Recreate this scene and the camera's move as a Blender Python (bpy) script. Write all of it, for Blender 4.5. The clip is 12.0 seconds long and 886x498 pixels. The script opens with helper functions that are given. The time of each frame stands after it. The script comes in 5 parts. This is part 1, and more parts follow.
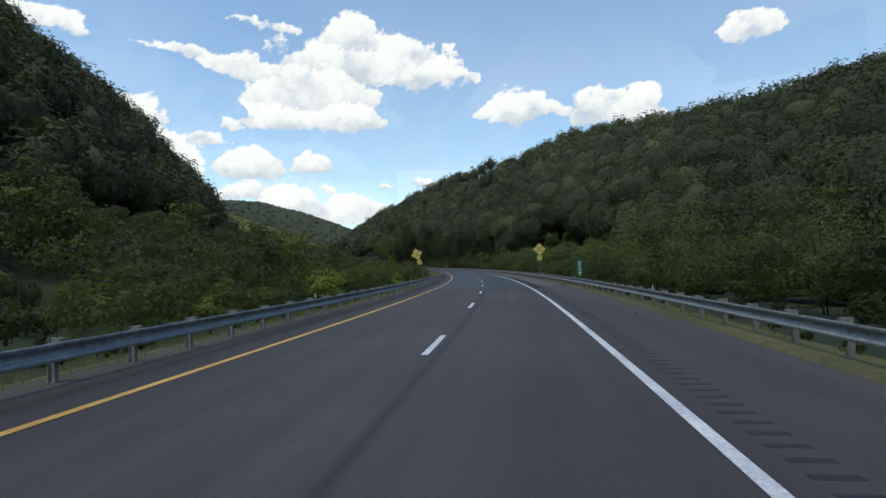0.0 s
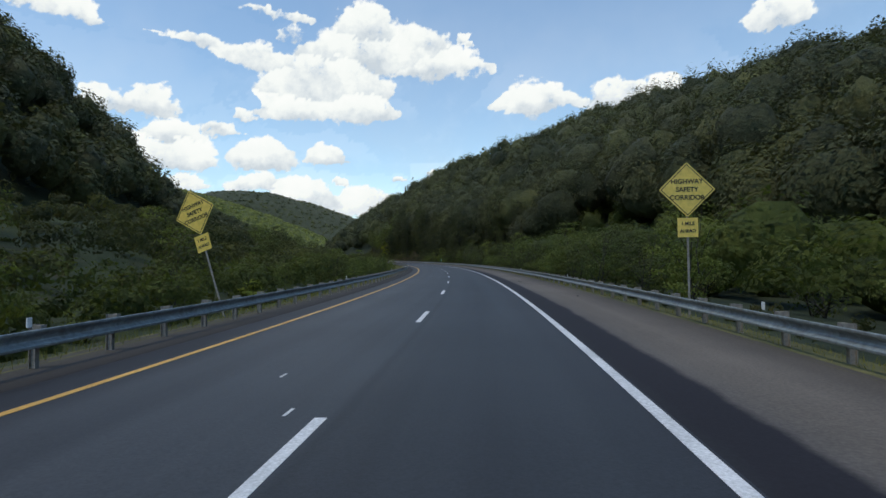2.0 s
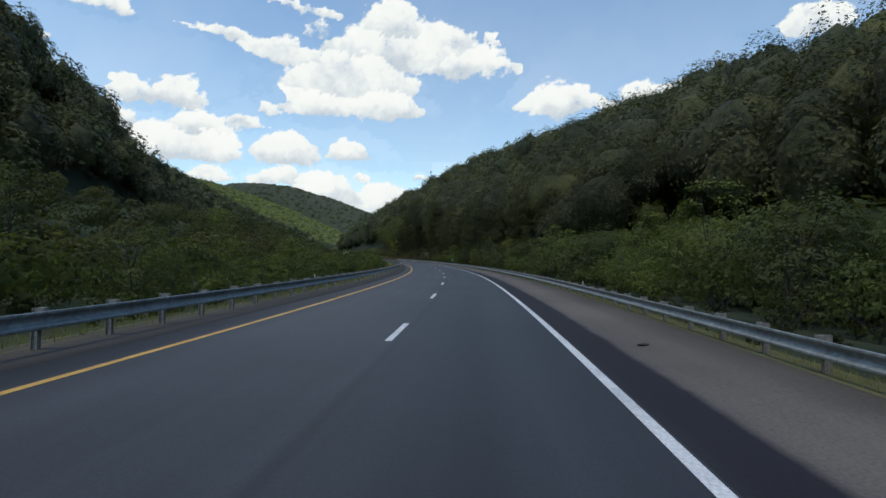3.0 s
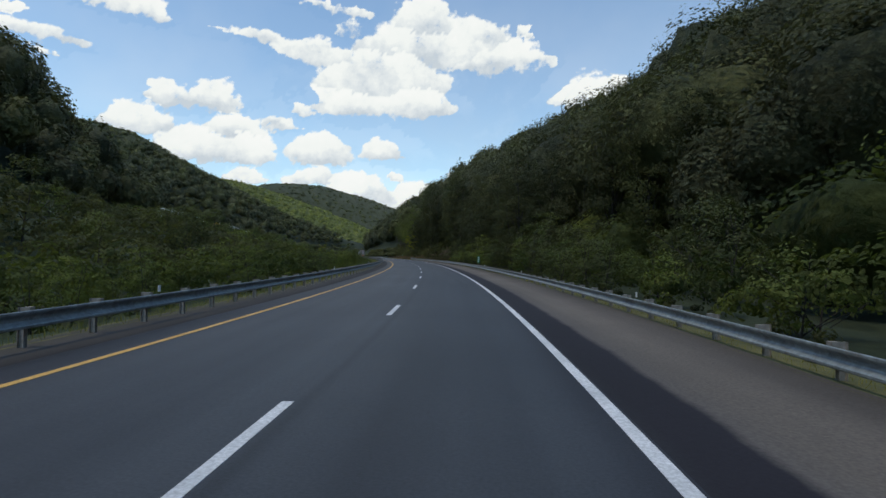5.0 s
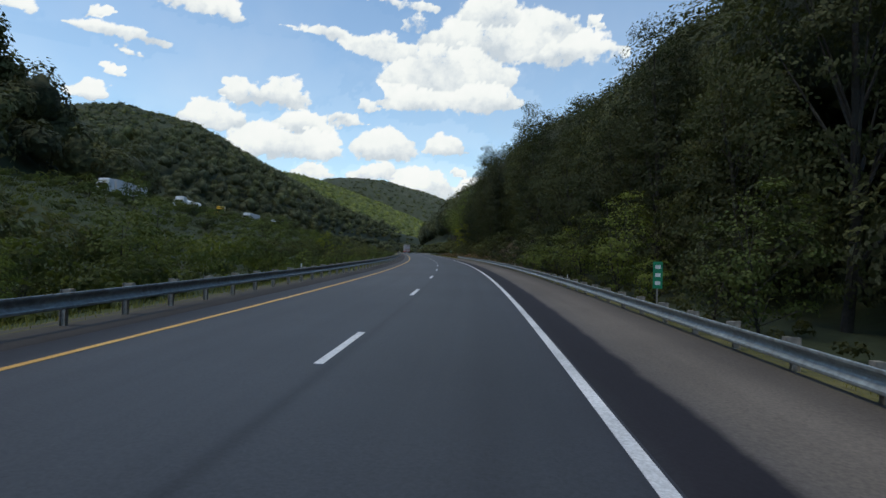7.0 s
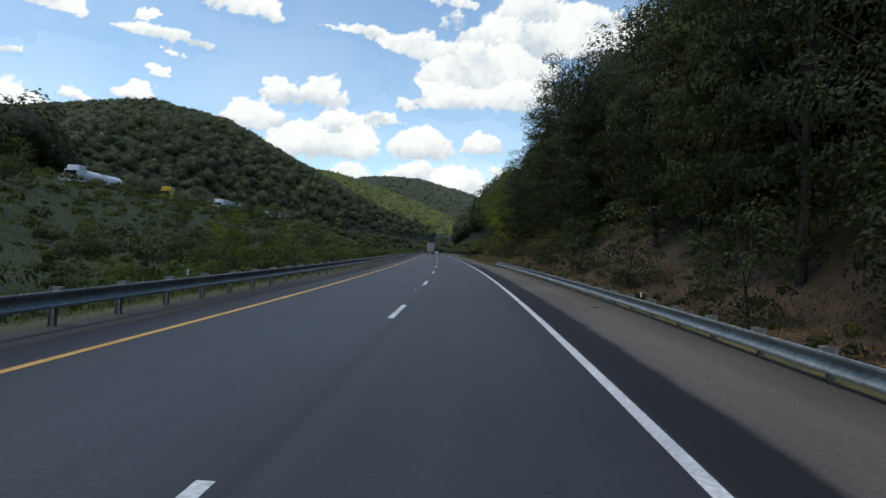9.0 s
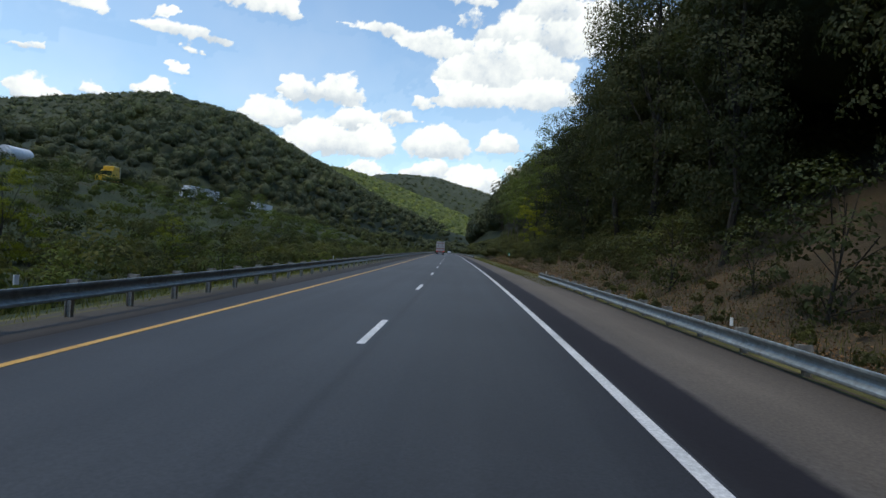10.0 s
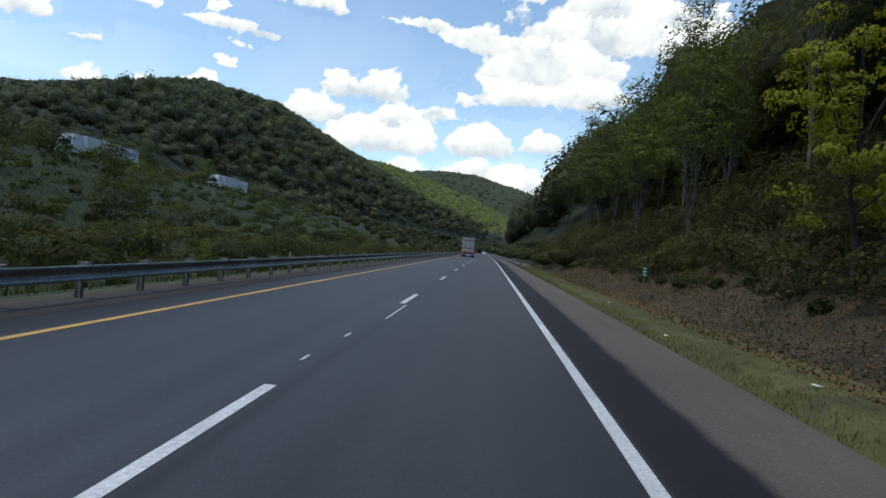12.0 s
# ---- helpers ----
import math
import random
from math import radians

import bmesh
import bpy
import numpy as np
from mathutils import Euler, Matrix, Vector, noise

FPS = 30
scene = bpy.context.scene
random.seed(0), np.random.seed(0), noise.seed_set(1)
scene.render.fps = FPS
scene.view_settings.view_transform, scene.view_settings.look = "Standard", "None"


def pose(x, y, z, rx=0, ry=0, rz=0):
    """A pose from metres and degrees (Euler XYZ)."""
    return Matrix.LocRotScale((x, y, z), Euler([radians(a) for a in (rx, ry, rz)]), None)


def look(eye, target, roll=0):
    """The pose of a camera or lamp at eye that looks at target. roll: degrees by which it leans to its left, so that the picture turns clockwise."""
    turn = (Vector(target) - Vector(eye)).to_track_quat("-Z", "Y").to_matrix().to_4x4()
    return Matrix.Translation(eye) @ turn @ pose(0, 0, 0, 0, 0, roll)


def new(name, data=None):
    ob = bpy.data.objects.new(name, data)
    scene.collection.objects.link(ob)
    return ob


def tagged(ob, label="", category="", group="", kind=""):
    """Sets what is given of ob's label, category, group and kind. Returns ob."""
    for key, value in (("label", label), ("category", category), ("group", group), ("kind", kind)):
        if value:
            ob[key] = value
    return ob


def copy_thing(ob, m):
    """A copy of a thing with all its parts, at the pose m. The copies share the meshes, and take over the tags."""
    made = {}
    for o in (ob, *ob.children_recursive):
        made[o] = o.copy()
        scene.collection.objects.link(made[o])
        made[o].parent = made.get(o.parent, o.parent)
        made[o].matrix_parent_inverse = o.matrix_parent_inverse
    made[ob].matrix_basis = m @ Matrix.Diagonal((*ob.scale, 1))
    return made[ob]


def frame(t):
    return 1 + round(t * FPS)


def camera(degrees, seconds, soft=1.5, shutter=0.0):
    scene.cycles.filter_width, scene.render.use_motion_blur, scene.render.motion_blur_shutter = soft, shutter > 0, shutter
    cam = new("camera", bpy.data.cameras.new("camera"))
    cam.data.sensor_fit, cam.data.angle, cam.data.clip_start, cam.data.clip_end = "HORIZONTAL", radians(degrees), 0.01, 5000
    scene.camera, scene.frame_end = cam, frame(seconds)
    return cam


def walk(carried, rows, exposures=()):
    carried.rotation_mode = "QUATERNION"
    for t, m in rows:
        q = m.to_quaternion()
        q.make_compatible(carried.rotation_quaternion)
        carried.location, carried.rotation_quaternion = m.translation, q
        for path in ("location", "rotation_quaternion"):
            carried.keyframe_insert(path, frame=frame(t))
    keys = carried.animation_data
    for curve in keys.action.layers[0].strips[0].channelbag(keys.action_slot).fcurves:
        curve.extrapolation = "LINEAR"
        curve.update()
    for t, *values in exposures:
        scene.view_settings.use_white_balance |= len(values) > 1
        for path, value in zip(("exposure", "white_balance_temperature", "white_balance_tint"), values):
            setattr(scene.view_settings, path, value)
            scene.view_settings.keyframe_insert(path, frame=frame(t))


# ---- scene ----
FOV = 78.30
PATH = [
    (0.0, pose(-1.865, 11.472, 1.704, 92.066, 1.401, 8.056)),
    (0.5, pose(-1.775, 26.072, 1.721, 91.981, 1.830, 8.818)),
    (1.0, pose(-2.150, 39.913, 1.749, 91.849, 1.609, 9.043)),
    (1.5, pose(-2.889, 53.155, 1.788, 91.643, 0.790, 8.769)),
    (2.0, pose(-3.917, 67.881, 1.845, 91.448, 0.776, 9.507)),
    (2.5, pose(-5.223, 82.033, 1.914, 91.441, -0.592, 10.449)),
    (3.0, pose(-6.790, 95.942, 1.995, 91.427, -1.374, 11.484)),
    (3.5, pose(-8.619, 109.880, 2.090, 91.367, -1.272, 12.583)),
    (4.0, pose(-10.709, 123.835, 2.196, 91.294, -0.800, 13.637)),
    (4.5, pose(-13.098, 137.780, 2.314, 91.238, -0.470, 14.538)),
    (5.0, pose(-15.904, 151.694, 2.442, 91.226, -0.701, 15.188)),
    (5.5, pose(-19.164, 165.409, 2.579, 91.262, -1.198, 15.923)),
    (6.0, pose(-22.515, 178.592, 2.718, 91.245, -1.029, 17.886)),
    (6.5, pose(-26.376, 192.285, 2.870, 90.987, -1.494, 19.976)),
    (7.0, pose(-30.599, 205.945, 3.029, 90.750, -1.897, 21.744)),
    (7.5, pose(-35.079, 219.348, 3.189, 90.608, -2.056, 23.176)),
    (8.0, pose(-39.816, 232.499, 3.351, 90.551, -2.118, 24.285)),
    (8.5, pose(-44.808, 245.402, 3.513, 90.567, -2.226, 25.083)),
    (9.0, pose(-50.039, 258.116, 3.674, 90.628, -2.490, 25.636)),
    (9.5, pose(-55.505, 270.874, 3.835, 90.629, -2.867, 26.228)),
    (10.0, pose(-61.320, 283.768, 3.997, 90.499, -3.298, 27.2)),
    (10.5, pose(-66.997, 296.643, 4.152, 90.367, -3.810, 28.199)),
    (11.0, pose(-72.680, 309.059, 4.297, 90.351, -4.419, 29.312)),
    (11.5, pose(-78.663, 321.234, 4.434, 90.320, -5.014, 30.336)),
    (12.0, pose(-84.773, 333.662, 4.567, 90.150, -5.503, 31.214)),
]
KAPPA = [0.242, 1.46, 1.714, 1.241, 2.35, 1.14, 1.507, 1.49, 0.496, 0.071, -0.06, 0.262, -0.004, -0.076, -0.012]
VCURVE = [5.89, 6.93, 4.34, 0.75, -3.77, -3.76, -1.62, -0.8]
DASH0 = 22.125
cam = camera(FOV, 12.0, shutter=0.0)
walk(cam, PATH, [(0.0, -0.04, 7200, 6), (2.5, -0.10, 7200, 6), (5.5, -0.15, 7200, 6), (8.5, -0.05, 7200, 6), (10.5, 0.03, 7200, 6), (12.0, 0.05, 7200, 6)])

# ---- world, sun ----
SUN_AZ, SUN_EL = -140.0, 68.0
world = bpy.data.worlds.new("sky")
scene.world = world
world.use_nodes = True
wn = world.node_tree.nodes
sky = wn.new("ShaderNodeTexSky")
sky.sky_type = 'NISHITA'
sky.sun_disc = False
sky.sun_elevation, sky.sun_rotation = radians(SUN_EL), radians(SUN_AZ)
sky.air_density, sky.dust_density, sky.ozone_density = 1.0, 0.08, 0.5
wn["Background"].inputs["Strength"].default_value = 0.195
clear = wn.new("ShaderNodeMix")
clear.data_type, clear.blend_type = 'RGBA', 'MULTIPLY'
clear.inputs[0].default_value = 1.0
clear.inputs[7].default_value = (0.86, 1.0, 1.10, 1)
world.node_tree.links.new(sky.outputs[0], clear.inputs[6])
world.node_tree.links.new(clear.outputs[2], wn["Background"].inputs["Color"])
sun_data = bpy.data.lights.new("sun", 'SUN')
sun_data.energy, sun_data.angle, sun_data.color = 1.7, radians(15), (1.0, 0.95, 0.87)
sun = new("sun", sun_data)
_d = Vector((math.sin(radians(SUN_AZ)) * math.cos(radians(SUN_EL)), math.cos(radians(SUN_AZ)) * math.cos(radians(SUN_EL)), math.sin(radians(SUN_EL))))
sun.matrix_world = look(_d * 300, (0, 0, 0))

# ---- the road's line: s metres along the white edge line, o metres to its left ----
G = np.arange(-300.0, 2200.0, 1.0)
_k = np.interp(G, list(np.arange(0, 561, 40.0)) + [640, 760, 1000], KAPPA + [0.0, -0.7, -0.7]) / 1000
_k[G < 0] = 0.0
_i0 = 300
_th = np.cumsum(_k); _th -= _th[_i0]
_tm = _th - 0.5 * _k
_X = np.cumsum(-np.sin(_tm)); _Y = np.cumsum(np.cos(_tm))
_X -= _X[_i0]; _Y -= _Y[_i0]
_v = np.interp(G, list(np.arange(0, 561, 80.0)) + [640], VCURVE + [0.0]) / 1e5
_v[G < 0] = 0.0
_g = np.cumsum(_v); _g -= _g[_i0]
_Z = np.cumsum(_g); _Z -= _Z[_i0]


def rp(s, o, dz=0.0):
    """Places (array) at s, o, and dz above the road."""
    s, o, dz = np.broadcast_arrays(np.asarray(s, float), np.asarray(o, float), np.asarray(dz, float))
    x, y, z, t = (np.interp(s, G, q) for q in (_X, _Y, _Z, _th))
    return np.stack([x - o * np.cos(t), y - o * np.sin(t), z + dz], -1)


def heading(s):
    return math.degrees(np.interp(s, G, _th))


def road_pose(s, o, dz=0.0, turn=0.0, tilt=0.0, lean=0.0):
    """Pose whose y axis runs along the road at s."""
    return pose(*rp(s, o, dz), tilt, lean, heading(s) + turn)


def smooth(x, a, b):
    u = np.clip((np.asarray(x, float) - a) / (b - a), 0, 1)
    return u * u * (3 - 2 * u)


def wave(x, y, seed, scale):
    """Cheap smooth noise for arrays, -1 to 1."""
    rg = np.random.RandomState(seed)
    out = 0
    for n in range(5):
        a, b, c = rg.uniform(0, 6.28, 3)
        f = (0.6 + 0.5 * n) / scale
        out = out + np.sin(f * (x * math.cos(a) + y * math.sin(a)) * 6.28 + b + 1.3 * np.sin(f * 3 * y + c)) / (1 + 0.4 * n)
    return out / 2.9


def ground_height(s, o):
    """Height of the ground over the road's level."""
    s, o = np.broadcast_arrays(np.asarray(s, float), np.asarray(o, float))
    r = -o
    toe = np.interp(s, [0, 110, 190, 245, 330, 420], [40, 36, 17, 9.5, 5.2, 4.6])
    top = np.interp(s, [60, 150, 230, 300, 370, 450], [98, 99, 104, 116, 125, 158])
    steep = np.interp(s, [150, 330, 520], [0.59, 0.79, 0.95])
    rise = np.maximum(r - toe, 0)
    soft = rise * rise / (rise + 2.5)
    right = top * (1 - np.exp(-soft * steep / top)) - 0.35 * smooth(r, 3.2, 6.0) * smooth(330 - s, 0, 60) \
        - 1.0 * smooth(r, 6, 18) * smooth(toe, 14, 30)
    dip = -0.2 * smooth(o, 9.6, 10.6) - 1.3 * smooth(o, 10.5, 18)
    climb = 11.5 * smooth(o, 21, 66)
    ltop = np.interp(s, [-200, 380, 430, 520, 620, 724, 850, 1000, 1100, 1400], [195, 195, 60, 30, 34, 86, 154, 108, 70, 20])
    ltoe = np.interp(s, [350, 425, 540, 720], [84, 150, 150, 96])
    lr = np.maximum(o - ltoe, 0)
    lsoft = lr * lr / (lr + 3)
    left = dip + climb + ltop * (1 - np.exp(-lsoft * 1.2 / ltop)) * (1 - 0.6 * smooth(o, 250, 400) * smooth(s, 360, 430)) + 4.0 * smooth(o, 84, 120)
    z = np.where(o > 4, left, right)
    bump = wave(s, o, 3, 55) * 3.5 * smooth(np.maximum(o - 90, r - toe - 12), 0, 60) + wave(s, o, 5, 9) * 0.25 * smooth(np.maximum(o - 12, r - 7), 0, 6) * (1 - smooth(o, 60, 64) * (1 - smooth(o, 82, 90)))
    return z + bump


def gp(s, o, dz=0.0):
    return rp(s, o, ground_height(s, o) + dz)


# ---- materials ----
def mat(name, rough=0.7, metal=0.0, spec=0.5):
    m = bpy.data.materials.new(name)
    m.use_nodes = True
    b = m.node_tree.nodes["Principled BSDF"]
    b.inputs["Roughness"].default_value = rough
    b.inputs["Metallic"].default_value = metal
    b.inputs["Specular IOR Level"].default_value = spec
    return m, m.node_tree.nodes, m.node_tree.links, b


def noise_node(nd, ln, scale, detail=4.0, coord="Object", stretch=None, rough=0.6):
    tc = nd.new("ShaderNodeTexCoord")
    n = nd.new("ShaderNodeTexNoise")
    n.inputs["Scale"].default_value = scale
    n.inputs["Detail"].default_value = detail
    n.inputs["Roughness"].default_value = rough
    if stretch:
        mp = nd.new("ShaderNodeMapping")
        mp.inputs["Scale"].default_value = stretch
        ln.new(tc.outputs[coord], mp.inputs[0])
        ln.new(mp.outputs[0], n.inputs["Vector"])
    else:
        ln.new(tc.outputs[coord], n.inputs["Vector"])
    return n.outputs["Fac"]


def ramp(nd, ln, fac, stops):
    r = nd.new("ShaderNodeValToRGB")
    e = r.color_ramp.elements
    while len(e) < len(stops):
        e.new(0.5)
    for q, (p, c) in zip(e, stops):
        q.position, q.color = p, (*c, 1)
    ln.new(fac, r.inputs[0])
    return r.outputs[0]


def mix(nd, ln, fac, a, b, mode='MIX'):
    m = nd.new("ShaderNodeMix")
    m.data_type, m.blend_type = 'RGBA', mode
    for sock, v in ((m.inputs[0], fac), (m.inputs[6], a), (m.inputs[7], b)):
        if isinstance(v, (int, float)):
            sock.default_value = v
        elif isinstance(v, tuple):
            sock.default_value = (*v, 1)
        else:
            ln.new(v, sock)
    return m.outputs[2]


def bump(nd, ln, b, fac, strength, dist):
    n = nd.new("ShaderNodeBump")
    n.inputs["Strength"].default_value, n.inputs["Distance"].default_value = strength, dist
    ln.new(fac, n.inputs["Height"])
    ln.new(n.outputs[0], b.inputs["Normal"])


def two_scale(name, dark, light, big, small, rough, bump_d=0.01, spec=0.4, metal=0.0, third=None, stretch=None):
    """A surface with stains at one scale and grain at another."""
    m, nd, ln, b = mat(name, rough, metal, spec)
    g = noise_node(nd, ln, small, 6)
    l = noise_node(nd, ln, big, 4, stretch=stretch)
    c = mix(nd, ln, ramp(nd, ln, l, [(0.35, (0, 0, 0)), (0.68, (1, 1, 1))]), dark, light)
    if third:
        q = noise_node(nd, ln, big * 2.7, 5)
        c = mix(nd, ln, ramp(nd, ln, q, [(0.55, (0, 0, 0)), (0.7, (1, 1, 1))]), c, third)
    c = mix(nd, ln, 0.8, c, ramp(nd, ln, g, [(0.25, (0.55, 0.55, 0.55)), (0.75, (1.4, 1.4, 1.4))]), 'MULTIPLY')
    ln.new(c, b.inputs["Base Color"])
    bump(nd, ln, b, g, 0.6, bump_d)
    return m


def leaf_material(name, dark, mid, light, gloss=0.6, through_=0.35, joined=False):
    m, nd, ln, b = mat(name, gloss, 0, 0.12)
    geo = nd.new("ShaderNodeNewGeometry")
    info = nd.new("ShaderNodeObjectInfo")
    dark = tuple(0.25 * p + 0.75 * q for p, q in zip(dark, mid))
    light = tuple(0.3 * p + 0.7 * q for p, q in zip(light, mid))
    c = ramp(nd, ln, geo.outputs["Random Per Island"], [(0.0, dark), (0.55, mid), (1.0, light)])
    rnd = info.outputs["Random"]
    if joined:
        ta = nd.new("ShaderNodeAttribute")
        ta.attribute_name = "tint"
        rnd = ta.outputs["Fac"]
    t = ramp(nd, ln, rnd, [(0.0, (0.66, 0.71, 0.74)), (0.5, (1.0, 1, 1)), (1.0, (1.30, 1.28, 1.0))])
    c = mix(nd, ln, 1.0, c, t, 'MULTIPLY')
    n = noise_node(nd, ln, 0.09, 3)
    c = mix(nd, ln, 0.7, c, ramp(nd, ln, n, [(0.3, (0.6, 0.68, 0.65)), (0.7, (1.35, 1.25, 1.1))]), 'MULTIPLY')
    if joined:
        fine = noise_node(nd, ln, 0.7, 8, rough=0.72)
        c = mix(nd, ln, 0.9, c, ramp(nd, ln, fine, [(0.34, (0.75, 0.76, 0.76)), (0.5, (1.04, 1.04, 1.04)), (0.66, (1.4, 1.36, 1.28))]), 'MULTIPLY')
        bump(nd, ln, b, fine, 1.0, 0.8)
    ln.new(c, b.inputs["Base Color"])
    tr = nd.new("ShaderNodeBsdfTranslucent")
    ln.new(mix(nd, ln, 1.0, c, (1.05, 1.12, 0.65), 'MULTIPLY'), tr.inputs["Color"])
    ms = nd.new("ShaderNodeMixShader")
    ms.inputs[0].default_value = through_
    ln.new(b.outputs[0], ms.inputs[1])
    ln.new(tr.outputs[0], ms.inputs[2])
    ln.new(ms.outputs[0], nd["Material Output"].inputs[0])
    return m


def paved(name, bands, rough, grain, streak=0.35, joint=()):
    """A pavement whose colour bands run along the road, with worn, uneven edges. bands: (offset, colour)."""
    m, nd, ln, b = mat(name, rough, 0, 0.35)
    off = nd.new("ShaderNodeAttribute"); off.attribute_name = "off"
    alo = nd.new("ShaderNodeAttribute"); alo.attribute_name = "along"
    def m2(op, x, y):
        q = nd.new("ShaderNodeMath"); q.operation = op
        for s_, v in zip(q.inputs, (x, y)):
            if isinstance(v, (int, float)):
                s_.default_value = v
            else:
                ln.new(v, s_)
        return q.outputs[0]
    cx = nd.new("ShaderNodeCombineXYZ")
    ln.new(m2('MULTIPLY', off.outputs["Fac"], 1.3), cx.inputs[0])
    ln.new(m2('MULTIPLY', alo.outputs["Fac"], 0.035), cx.inputs[1])
    ns = nd.new("ShaderNodeTexNoise"); ns.inputs["Scale"].default_value = 1.0; ns.inputs["Detail"].default_value = 4
    ln.new(cx.outputs[0], ns.inputs["Vector"])
    edge = noise_node(nd, ln, 0.9, 6)
    o0, o1 = bands[0][0], bands[-1][0]
    u = m2('ADD', off.outputs["Fac"], m2('MULTIPLY', m2('SUBTRACT', edge, 0.5), 0.28))
    fac = m2('DIVIDE', m2('SUBTRACT', u, o0), o1 - o0)
    c = ramp(nd, ln, fac, [((q - o0) / (o1 - o0), col) for q, col in bands])
    c = mix(nd, ln, streak * 2, c, ramp(nd, ln, ns.outputs["Fac"], [(0.3, (0.72, 0.70, 0.70)), (0.7, (1.32, 1.32, 1.30))]), 'MULTIPLY')
    big = noise_node(nd, ln, 0.16, 5)
    c = mix(nd, ln, 0.6, c, ramp(nd, ln, big, [(0.35, (0.75, 0.75, 0.76)), (0.65, (1.22, 1.22, 1.22))]), 'MULTIPLY')
    for j in joint:
        dist = m2('ABSOLUTE', m2('SUBTRACT', m2('ADD', off.outputs["Fac"], m2('MULTIPLY', m2('SUBTRACT', edge, 0.5), 0.10)), j), 0)
        c = mix(nd, ln, ramp(nd, ln, dist, [(0.02, (0.6, 0.6, 0.6)), (0.14, (0, 0, 0))]), c, (0.015, 0.016, 0.019))
    g = noise_node(nd, ln, grain, 6)
    c = mix(nd, ln, 0.8, c, ramp(nd, ln, g, [(0.25, (0.6, 0.6, 0.6)), (0.75, (1.4, 1.4, 1.4))]), 'MULTIPLY')
    ln.new(c, b.inputs["Base Color"])
    bump(nd, ln, b, g, 0.6, 0.004)
    return m


NEWC, NEWD = (0.032, 0.036, 0.0425), (0.0125, 0.011, 0.0155)
ASPHALT_NEW = paved("asphalt_new", [(-0.2, (0.0223, 0.023, 0.0291)), (0.7, NEWC), (2.6, (0.0265, 0.03, 0.0359)), (4.2, (0.0371, 0.041, 0.0475)), (6.8, (0.0392, 0.041, 0.0456)), (7.5, (0.0286, 0.027, 0.0291)), (7.75, (0.018, 0.016, 0.0175)), (8.4, (0.0159, 0.014, 0.0155))], 0.62, 28, joint=(3.46,))
ASPHALT_OLD = paved("asphalt_old", [(-3.1, (0.0621, 0.0508, 0.0472)), (-1.2, (0.0524, 0.0434, 0.0413)), (0.4, (0.0497, 0.0422, 0.0425)), (2.0, (0.0593, 0.0496, 0.0496)), (5.0, (0.0566, 0.0471, 0.046)), (7.4, (0.0442, 0.0372, 0.0354)), (8.4, (0.029, 0.0236, 0.0224))], 0.75, 26, joint=(3.4,))
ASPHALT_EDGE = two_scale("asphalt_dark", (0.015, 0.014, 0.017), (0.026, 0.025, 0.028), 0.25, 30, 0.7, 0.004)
ASPHALT_FAR = two_scale("asphalt_grey", (0.06, 0.06, 0.06), (0.09, 0.09, 0.088), 0.3, 26, 0.8, 0.005)
SHOULDER = paved("grey_shoulder", [(-3.6, (0.060, 0.050, 0.042)), (-3.1, (0.078, 0.065, 0.054)), (-2.2, (0.128, 0.108, 0.091)), (-1.5, (0.117, 0.100, 0.085)), (-1.08, (0.094, 0.083, 0.075)), (-0.92, NEWD), (-0.3, NEWD), (-0.1, (0.018, 0.018, 0.022))], 0.85, 22, 0.2)
GRAVEL = paved("dirty_gravel", [(8.3, (0.017, 0.016, 0.018)), (8.55, (0.032, 0.029, 0.028)), (9.0, (0.055, 0.050, 0.046)), (9.8, (0.062, 0.056, 0.045)), (10.3, (0.060, 0.058, 0.032))], 0.95, 16, 0.3)
WHITE = two_scale("white_road_paint", (0.50, 0.51, 0.52), (0.70, 0.70, 0.71), 0.9, 24, 0.6, 0.002)
YELLOW = two_scale("yellow_road_paint", (0.50, 0.27, 0.055), (0.64, 0.37, 0.085), 0.9, 24, 0.6, 0.002)
GALV = two_scale("galvanised_steel", (0.22, 0.25, 0.25), (0.34, 0.37, 0.37), 0.8, 9, 0.5, 0.001, metal=0.45, third=(0.20, 0.20, 0.19))
POST = two_scale("weathered_post", (0.22, 0.20, 0.175), (0.36, 0.335, 0.30), 2.0, 14, 0.75, 0.003, metal=0.1)
# Dark green that imitates shaded gaps between the crowns on the hillsides.
WOODS_GAP = two_scale("woods_gap_shade", (0.016, 0.026, 0.010), (0.028, 0.038, 0.014), 0.15, 3, 0.95, 0.1)
DRY = two_scale("dry_verge", (0.06, 0.065, 0.022), (0.138, 0.127, 0.0462), 0.5, 6, 0.95, 0.05, third=(0.072, 0.065, 0.0396))
BANK = two_scale("leafy_bank_soil", (0.0377, 0.028, 0.0162), (0.0899, 0.0644, 0.0378), 0.45, 9, 0.95, 0.10, third=(0.058, 0.056, 0.0243))
GRASSY = two_scale("rough_grass", (0.0173, 0.0295, 0.00864), (0.0346, 0.0482, 0.0134), 0.09, 2.6, 0.95, 0.22, third=(0.041, 0.0354, 0.0144))
BARK = two_scale("bark", (0.024, 0.021, 0.018), (0.062, 0.055, 0.048), 1.5, 12, 0.9, 0.02)
LEAF = leaf_material("leaves", (0.044, 0.052, 0.027), (0.079, 0.092, 0.042), (0.135, 0.145, 0.062))
LEAF_JOINED = leaf_material("undergrowth_leaves", (0.0528, 0.0572, 0.031), (0.0948, 0.101, 0.0483), (0.162, 0.16, 0.0713), joined=True)
LEAF_LIGHT = leaf_material("light_leaves", (0.062, 0.080, 0.028), (0.115, 0.140, 0.046), (0.20, 0.22, 0.072))
